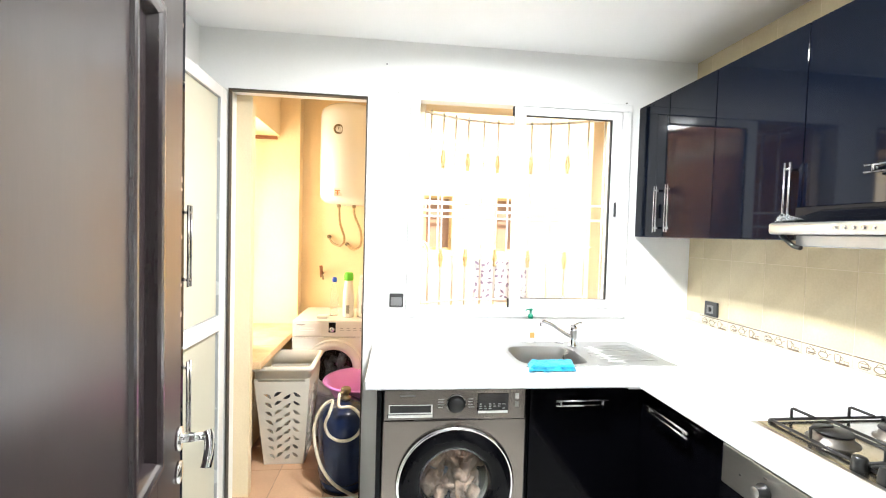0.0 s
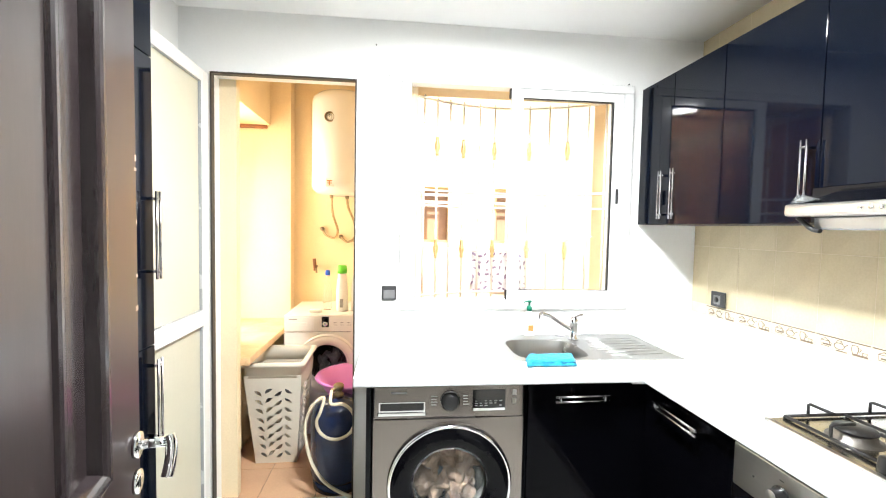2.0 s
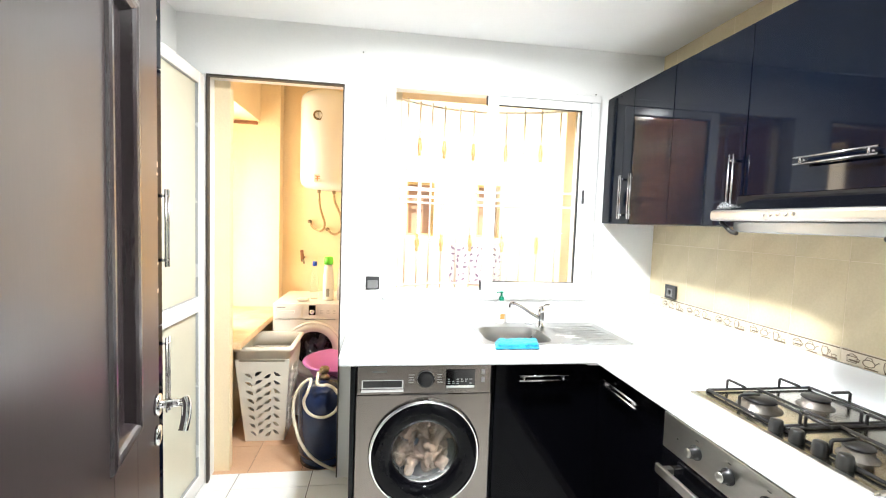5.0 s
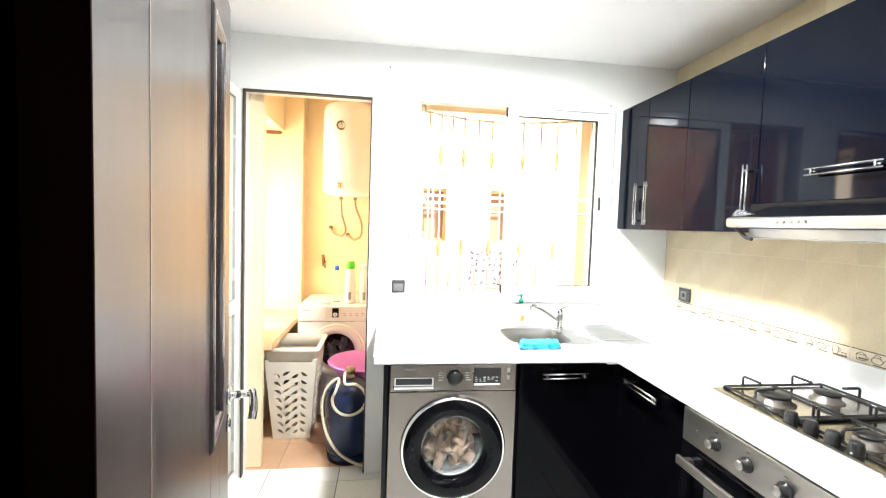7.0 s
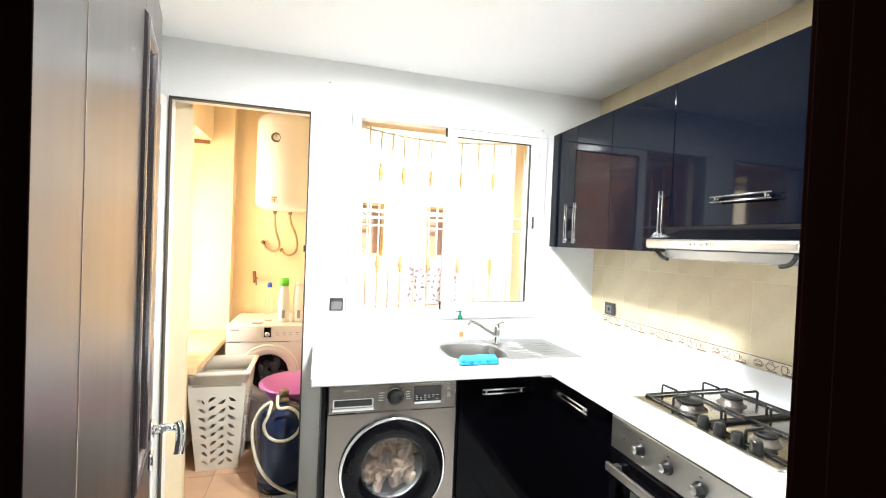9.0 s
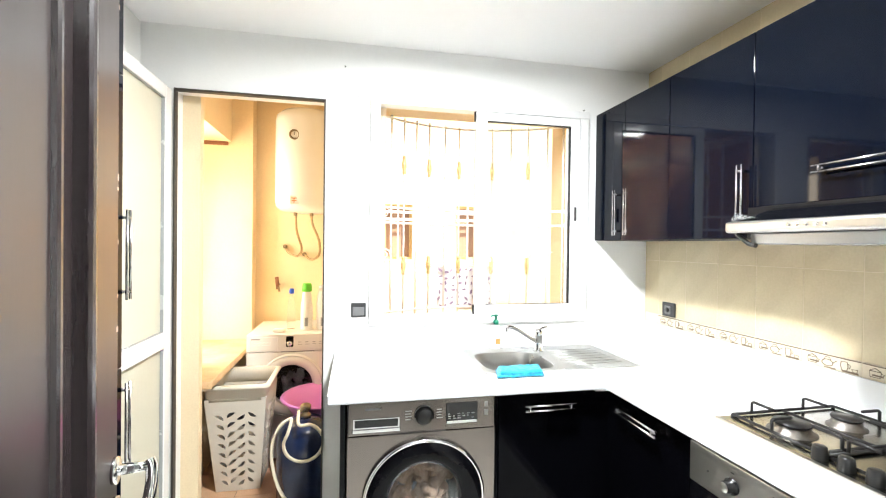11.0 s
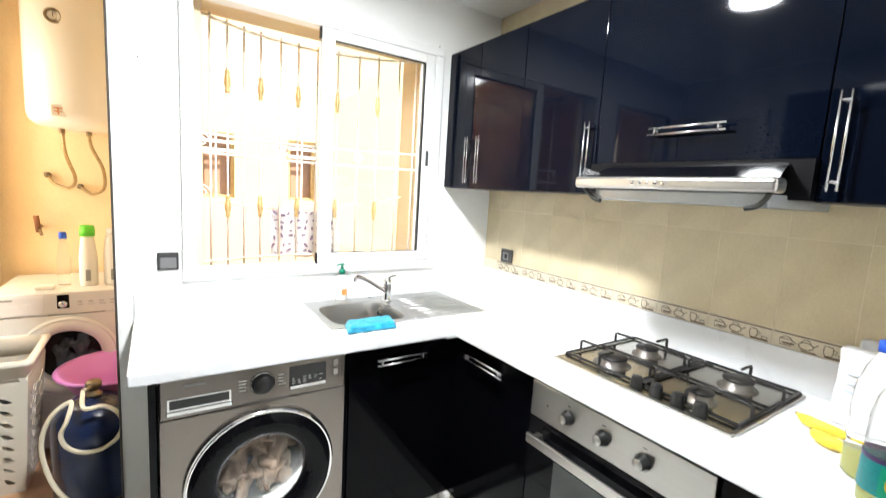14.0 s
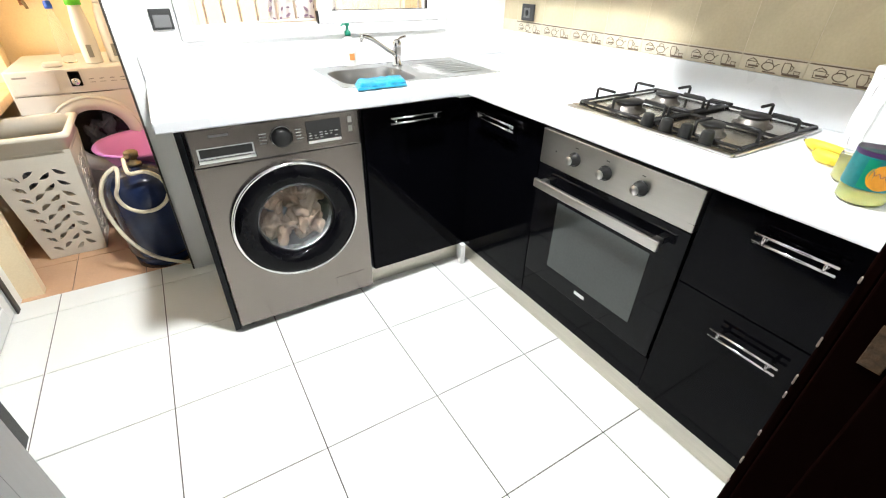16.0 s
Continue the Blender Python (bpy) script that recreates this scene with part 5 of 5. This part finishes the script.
def leaf_loop(cx, cz, s, ang, n=14):
    pts = []
    for i in range(n):
        t = 2 * math.pi * i / n
        u = math.cos(t)
        x, z = s * u, s * (0.86 if t < math.pi else 0.10) * (1 - u * u) - 0.28 * s * (1 - u * u)
        pts.append((cx + x * math.cos(ang) - z * math.sin(ang), cz + x * math.sin(ang) + z * math.cos(ang)))
    return pts


def basket_wall(w0, w1, h, cols, place):
    """A wall with leaf holes, drawn flat as (u, v) in the unit square and laid out by place()."""
    bm = bmesh.new()
    edges = []

    def loop(pts):
        vs = [bm.verts.new((p[0], p[1], 0)) for p in pts]
        for a, b in zip(vs, vs[1:] + vs[:1]):
            edges.append(bm.edges.new((a, b)))
    loop([(0, 0), (0.25, 0), (0.5, 0), (0.75, 0), (1, 0), (1, 0.33), (1, 0.66), (1, 1), (0.75, 1), (0.5, 1), (0.25, 1), (0, 1), (0, 0.66), (0, 0.33)])
    wide = (w0 + w1) / 2
    for r in range(8):
        for c in range(cols):
            cu, cv = (c + 0.5) / cols * 0.74 + 0.13, 0.10 + r * 0.102
            for s in (-1, 1):
                pts = leaf_loop(0, 0, 0.0285, -0.62 if s < 0 else 0.62)
                k_ = s if c % 2 == 0 else -s
                loop([(cu + s * 0.25 / cols * 0.80 + p[0] / wide * 0.9, cv + s * 0.012 + k_ * s * p[1] / h) for p in pts])
    bmesh.ops.triangle_fill(bm, edges=edges, use_beauty=True)
    for v in bm.verts:
        v.co = place(v.co.x, v.co.y)
    return bm


def mixp(u, v, a0, b0, a1, b1):
    p, q = Vector(a0).lerp(Vector(b0), u), Vector(a1).lerp(Vector(b1), u)
    return p.lerp(q, v)


def corner_pt(t, i, j):
    return (t[i], t[j], t[4])


for nm, (i0, j0), (i1, j1), cols in (("wall", (0, 2), (1, 2), 2), ("wall", (1, 2), (1, 3), 3), ("wall", (1, 3), (0, 3), 2), ("wall", (0, 3), (0, 2), 3)):
    a0, b0, a1, b1 = corner_pt(BT0, i0, j0), corner_pt(BT0, i1, j1), corner_pt(BT1, i0, j0), corner_pt(BT1, i1, j1)
    w0, w1 = (Vector(b0) - Vector(a0)).length, (Vector(b1) - Vector(a1)).length
    ob = part(nm, basket_wall(w0, w1, 0.58, cols, lambda u, v: mixp(u, v, a0, b0, a1, b1)), M_BASKET, bk, "wall pierced with leaf shapes")
    sm = ob.modifiers.new("solid", "SOLIDIFY")
    sm.thickness, sm.offset = 0.004, 0
part("bottom", B(BT0[0], BT0[1], BT0[2], BT0[3], 0.0, 0.006), M_BASKET, bk)
bm = bmesh.new()
def rrect(x0, x1, y0, y1, r, z):
    pts = []
    for cx, cy, a0 in ((x1 - r, y1 - r, 0), (x0 + r, y1 - r, 90), (x0 + r, y0 + r, 180), (x1 - r, y0 + r, 270)):
        for k in range(5):
            a = radians(a0 + 90 * k / 4)
            pts.append((cx + r * math.cos(a), cy + r * math.sin(a), z))
    return pts
loops = [rrect(BT1[0] - g, BT1[1] + g, BT1[2] - g, BT1[3] + g, 0.03, z) for g, z in ((0.001, 0.560), (0.004, 0.622), (0.020, 0.628), (0.026, 0.638), (0.022, 0.650), (0.002, 0.652), (-0.004, 0.645), (-0.006, 0.560))]
lv = [[bm.verts.new(p) for p in lp] for lp in loops]
for a, b in zip(lv, lv[1:] + lv[:1]):
    for k in range(20):
        bm.faces.new([a[k], a[(k + 1) % 20], b[(k + 1) % 20], b[k]]).smooth = True
bmesh.ops.recalc_face_normals(bm, faces=bm.faces)
part("rim", bm, M_BASKET, bk, "broad ivory rim")
solo("laundry", laundry(bmesh.new(), -0.60, 2.93, 0.40, 0.07, 21, 10), M_CLOTHES2, "few dark clothes lying in the laundry basket", "laundry")

# gas bottle with hose
gx, gy = -0.195, 2.615
gas = thing("gas_bottle", (gx, gy, 0), "dark blue steel gas bottle with brass valve", "gas bottle")
part("body", L([(0, 0.03), (0.10, 0.028), (0.137, 0.05), (0.150, 0.085), (0.150, 0.37), (0.142, 0.425), (0.115, 0.468), (0.07, 0.492), (0.03, 0.50), (0, 0.50)], (gx, gy, 0), "z", 44), M_GAS, gas)
part("foot_ring", L([(0.128, 0), (0.134, 0), (0.140, 0.055), (0.134, 0.055), (0.128, 0)], (gx, gy, 0), "z", 40), M_GAS, gas)
vl = part("valve", L([(0, 0.50), (0.030, 0.50), (0.030, 0.512), (0.018, 0.518), (0.018, 0.535), (0.028, 0.538), (0.030, 0.560), (0.022, 0.568), (0.010, 0.572), (0, 0.572)], (gx, gy, 0), "z", 20), M_BRASS, gas, "tarnished brass valve")
part("regulator", T([(gx - 0.005, gy - 0.02, 0.55), (gx - 0.03, gy - 0.06, 0.55)], 0.011, 12), M_BRASS, vl)
hose_pts = [(gx - 0.03, gy - 0.06, 0.55)]
for k in range(10):          # one full loop in front of the bottle
    a = radians(105 - 36 * k)
    hose_pts.append((gx + 0.008 + 0.098 * math.cos(a), gy - 0.158 - 0.006 * math.sin(a) - 0.002 * k, 0.425 + 0.098 * math.sin(a)))
hose_pts += [(gx - 0.06, gy - 0.13, 0.540), (gx - 0.115, gy - 0.14, 0.505), (gx - 0.150, gy - 0.14, 0.42), (gx - 0.148, gy - 0.15, 0.32), (gx - 0.11, gy - 0.172, 0.20), (gx - 0.04, gy - 0.178, 0.10), (gx + 0.06, gy - 0.18, 0.035), (gx + 0.14, gy - 0.185, 0.012), (gx + 0.172, gy - 0.20, 0.010)]
part("hose", T(smooth_path(hose_pts, 7), 0.0085, 10), M_HOSE, gas, "looped cream rubber gas hose")

# pink tub behind the gas bottle
tub = thing("plastic_tub", (-0.13, 2.905, 0), "pink plastic tub standing behind the gas bottle", "tub")
part("shell", L([(0, 0.0), (0.100, 0.0), (0.110, 0.01), (0.132, 0.36), (0.222, 0.505), (0.239, 0.510), (0.243, 0.518), (0.238, 0.525), (0.217, 0.517), (0.126, 0.365), (0.105, 0.02), (0, 0.018)], (-0.13, 2.905, 0), "z", 44), M_PINK, tub)

# water heater
bx, by, br = -0.285, 3.475, 0.222
heater = thing("water_heater", (bx, by, 1.68), "white wall-hung electric water heater", "water heater")
part("tank", L([(0, 0.0), (0.10, 0.003), (0.185, 0.018), (0.214, 0.045), (br, 0.08), (br, 0.66), (0.214, 0.70), (0.18, 0.73), (0.09, 0.745), (0, 0.748)], (bx, by, 1.675), "z", 48), M_ENAMEL, heater)
part("bracket", B(bx - 0.1, bx + 0.1, by + 0.20, UB - 0.001, 2.1, 2.16), M_WHITEP, heater)
dl = part("dial", L([(0.034, 0), (0.036, -0.006), (0.028, -0.010), (0.026, -0.004), (0, -0.004)], (-0.352, by - 0.210, 2.205), "y", 24), M_BRASS, heater, "round thermometer dial")
part("dial_face", cyl(bmesh.new(), (-0.352, by - 0.2145, 2.205), 0.022, -0.001, "y", 20), M_WHITEP, dl)
part("needle", B(-0.3535, -0.3505, by - 0.2175, by - 0.2165, 2.200, 2.222), M_SWITCH, dl)
lb = part("label", B(-0.378, -0.322, by - 0.2165, by - 0.205, 1.725, 1.782, bev=0.002), M_WHITEP, heater, "small printed label")
bm = bmesh.new()
box(bm, -0.368, -0.332, by - 0.2178, by - 0.2168, 1.764, 1.770)
box(bm, -0.353, -0.347, by - 0.2178, by - 0.2168, 1.735, 1.764)
box(bm, -0.366, -0.334, by - 0.2178, by - 0.2168, 1.748, 1.753)
part("print", bm, M_LOGO, lb, "brown symbol bars")
for k, pts in enumerate((((-0.36, 3.42, 1.69), (-0.355, 3.45, 1.55), (-0.33, 3.55, 1.42), (-0.37, 3.66, 1.36), (-0.44, 3.69, 1.38), (-0.47, 3.70, 1.43)), ((-0.25, 3.44, 1.69), (-0.245, 3.46, 1.60), (-0.20, 3.50, 1.48), (-0.205, 3.58, 1.37), (-0.27, 3.66, 1.33), (-0.325, 3.70, 1.37)))):
    h_ = solo("flexible_hose", T(smooth_path(pts, 8), 0.009, 10), M_HOSEM, "bronze flexible water hose under the heater", "hose", "water heater hoses")
    part("nut", cyl(bmesh.new(), (pts[0][0], pts[0][1], pts[0][2] - 0.035), 0.014, 0.036, "z", 10), M_BRASS, h_, "brass nut")
    part("valve", cyl(bmesh.new(), (pts[-1][0], UB - 0.001, pts[-1][2]), 0.016, -0.03, "y", 12), M_BRASS, h_, "brass wall valve")
st = thing("wall_tap", (-0.515, UB, 1.13), "small wall tap with brown handle", "tap")
part("stem", cyl(bmesh.new(), (-0.515, UB - 0.0005, 1.13), 0.010, -0.07, "y", 12), M_BRASS, st)
part("handle", T([(-0.523, UB - 0.065, 1.195), (-0.515, UB - 0.065, 1.10)], 0.013, 10), M_RUST, st, "brown plastic handle")
part("outlet", T(smooth_path([(-0.515, UB - 0.055, 1.125), (-0.505, UB - 0.085, 1.11), (-0.500, UB - 0.085, 1.085)], 4), 0.008, 10), M_BRASS, st)

WT = 0.851
for nm, x, y, label, prof, mat, cap in (
        ("spray_bottle", -0.370, 3.34, "clear plastic bottle with blue cap on the white washer", [(0, 0), (0.028, 0), (0.030, 0.006), (0.030, 0.14), (0.024, 0.17), (0.022, 0.20), (0.013, 0.235), (0.013, 0.255), (0, 0.256)], M_PET, (0.250, 0.017, 0.035, M_BLUECAP, "blue cap")),
        ("detergent_bottle", -0.263, 3.30, "white detergent bottle with bright green cap", [(0, 0), (0.038, 0), (0.041, 0.008), (0.041, 0.15), (0.036, 0.20), (0.029, 0.255), (0.027, 0.27), (0, 0.271)], M_WHITEP, (0.268, 0.034, 0.058, M_GREEN, "bright green cap")),
        ("detergent_bottle", -0.155, 3.30, "plain white detergent bottle on the white washer", [(0, 0), (0.040, 0), (0.043, 0.008), (0.043, 0.18), (0.036, 0.24), (0.028, 0.275), (0, 0.277)], M_WHITEP, (0.275, 0.028, 0.035, M_WHITEP, ""))):
    b = thing(nm, (x, y, WT), label, "bottle", "bottles on the washer")
    part("bottle", L(prof, (x, y, WT), "z", 28), mat, b)
    z, r, h, cm, cl = cap
    part("cap", L([(0, 0), (r, 0), (r * 1.02, h * 0.5), (r * 0.9, h - 0.003), (r * 0.7, h), (0, h)], (x, y, WT + z), "z", 24), cm, b, cl)
    if mat is M_WHITEP:
        bm = bmesh.new()
        box(bm, x - 0.010, x + 0.012, y - 0.0440, y - 0.0432, WT + 0.03, WT + 0.09)
        part("label", bm, M_DARKMARK, b, "narrow dark label print")
solo("soap_dish", B(-0.475, -0.395, 3.21, 3.265, WT - 0.0005, WT + 0.022, bev=0.008), M_WHITEP, "small white soap dish on the washer", "dish")

# the side opening: sill, rail and window leaf
struct("trim_utility_sill", box(B(-1.32, -0.66, 2.921, 3.599, 0.691, 0.735, bev=0.006), -0.839, -0.66, 2.561, 2.9205, 0.691, 0.735, 0.006), M_LEDGE, "worn ochre ledge overhanging the room", "sill")
uw = tagged(new("window_2"), "narrow weathered window leaf folded back in the side opening", "window", "", "structure")
uw.location = (-1.25, 3.55, 0.77)
part("window_frame", box(box(bmesh.new(), -1.26, -1.20, 3.55, 3.598, 0.736, 2.198, 0.003), -1.26, -1.20, 3.52, 3.548, 0.736, 2.198, 0.003), M_CONC, uw)
part("rail", B(-1.22, -0.86, 3.575, 3.599, 2.175, 2.199, bev=0.002), M_RUST, uw, "rusty shutter rail")

# ---------------------------------------------------------------- tiles of floors and wall
def tile_mesh(name, sx_, sy_, t, axis, mat, bev=0.0006):
    """One tile of given size, its face towards +z or -x."""
    bm = bmesh.new()
    a, b = sx_ / 2, sy_ / 2
    def q(u, v, w):
        return (u, v, w) if axis == "z" else (-w, u, v)
    lo = [bm.verts.new(q(u * a, v * b, 0)) for u, v in ((-1, -1), (1, -1), (1, 1), (-1, 1))]
    hi = [bm.verts.new(q(u * a, v * b, t - bev)) for u, v in ((-1, -1), (1, -1), (1, 1), (-1, 1))]
    top = [bm.verts.new(q(u * (a - bev), v * (b - bev), t)) for u, v in ((-1, -1), (1, -1), (1, 1), (-1, 1))]
    for r0, r1 in ((lo, hi), (hi, top)):
        for i in range(4):
            bm.faces.new([r0[i], r0[(i + 1) % 4], r1[(i + 1) % 4], r1[i]])
    bm.faces.new(top)
    bmesh.ops.recalc_face_normals(bm, faces=bm.faces)
    me = bpy.data.meshes.new(name)
    bm.to_mesh(me)
    bm.free()
    me.materials.append(mat)
    return me


TILES = {}


def lay(parent, name, x0, x1, y0, y1, z, axis, mat, t, gap):
    w, h = round(x1 - x0 - gap, 4), round(y1 - y0 - gap, 4)
    if w < 0.012 or h < 0.012:
        return
    key = (name, w, h, axis)
    if key not in TILES:
        TILES[key] = tile_mesh(name, w, h, t, axis, mat)
    ob = new(name, TILES[key])
    ob.parent = parent
    c = Vector(((x0 + x1) / 2, (y0 + y1) / 2, z)) if axis == "z" else Vector((z, (x0 + x1) / 2, (y0 + y1) / 2))
    ob.location = c - parent.location


def cuts(a, b, start, step):
    k = math.ceil((a - start) / step + 1e-6)
    out = [a]
    while start + k * step < b - 1e-6:
        out.append(start + k * step)
        k += 1
    return out + [b]


fx_, fy_ = cuts(LEFT, RIGHT, -0.235, 0.4055), cuts(-1.2, BACK + 0.08, 1.513, 0.408)
for a, b in zip(fx_, fx_[1:]):
    for c, d in zip(fy_, fy_[1:]):
        lay(floor, "tile", a, b, c, d, -0.003, "z", M_FLOOR, 0.003, 0.0040)
ux_, uy_ = cuts(-1.30, UR, -0.30, 0.30), cuts(BACK + 0.08, UB, BACK + 0.08, 0.30)
for a, b in zip(ux_, ux_[1:]):
    for c, d in zip(uy_, uy_[1:]):
        lay(floor_u, "tile", a, b, c, d, -0.003, "z", M_TERRA, 0.003, 0.003)
ty_ = cuts(HB, BACK, 1.271, 0.2025)
for a, b in zip(ty_, ty_[1:]):
    lay(wall_e, "border_tile", a, b, 1.0245, 1.078, RIGHT, "x", M_BORDER, 0.0020, 0.002)
    for z0, z1 in ((1.078, 1.383), (1.383, 1.4915)):
        lay(wall_e, "tile", a, b, z0, z1, RIGHT, "x", M_TILE, 0.0007, 0.0024)
    lay(wall_e, "tile", a, b, 2.2125, CEIL, RIGHT, "x", M_TILE, 0.0007, 0.0024)
# raised kitchenware motifs on the border: a jug, a pan and a cup on each tile
for n_, (a, b) in enumerate(zip(ty_, ty_[1:])):
    if b - a < 0.15:
        continue
    bm = bmesh.new()
    x = RIGHT - 0.0024
    def q(u, w):
        return (x, b - u, 1.0245 + w)
    # pot with lid, kettle with spout, jug and cup
    tube(bm, [q(0.022, 0.030), q(0.024, 0.010), q(0.054, 0.010), q(0.056, 0.030)], 0.0015, 5, True)
    tube(bm, [q(0.024, 0.032), q(0.039, 0.040), q(0.054, 0.032)], 0.0014, 5)
    tube(bm, [q(0.056, 0.026), q(0.064, 0.024), q(0.060, 0.016)], 0.0012, 5)
    tube(bm, [q(0.092 + 0.019 * math.cos(k * 0.5236), 0.021 + 0.012 * math.sin(k * 0.5236)) for k in range(12)], 0.0015, 5, True)
    tube(bm, [q(0.110, 0.022), q(0.121, 0.032), q(0.124, 0.031)], 0.0014, 5)
    tube(bm, [q(0.080, 0.031), q(0.085, 0.041), q(0.099, 0.041), q(0.104, 0.031)], 0.0012, 5)
    tube(bm, [q(0.138, 0.038), q(0.136, 0.022), q(0.140, 0.008), q(0.156, 0.008), q(0.160, 0.022), q(0.157, 0.038)], 0.0015, 5, True)
    tube(bm, [q(0.160, 0.032), q(0.169, 0.028), q(0.163, 0.016)], 0.0012, 5)
    tube(bm, [q(0.172, 0.018), q(0.175, 0.008), q(0.187, 0.008), q(0.190, 0.018)], 0.0014, 5, True)
    box(bm, x - 0.001, x + 0.0004, a + 0.004, b - 0.004, 1.0705, 1.0745)
    box(bm, x - 0.0008, x + 0.0004, a + 0.010, a + 0.062, 1.0265, 1.033)
    box(bm, x - 0.0008, x + 0.0004, a + 0.082, a + 0.122, 1.0265, 1.0305)
    box(bm, x - 0.0008, x + 0.0004, b - 0.062, b - 0.030, 1.0385, 1.0440)
    m_ = mesh_ob("motif", bm, M_BMOTIF)
    m_.parent = wall_e
    m_.location -= wall_e.location
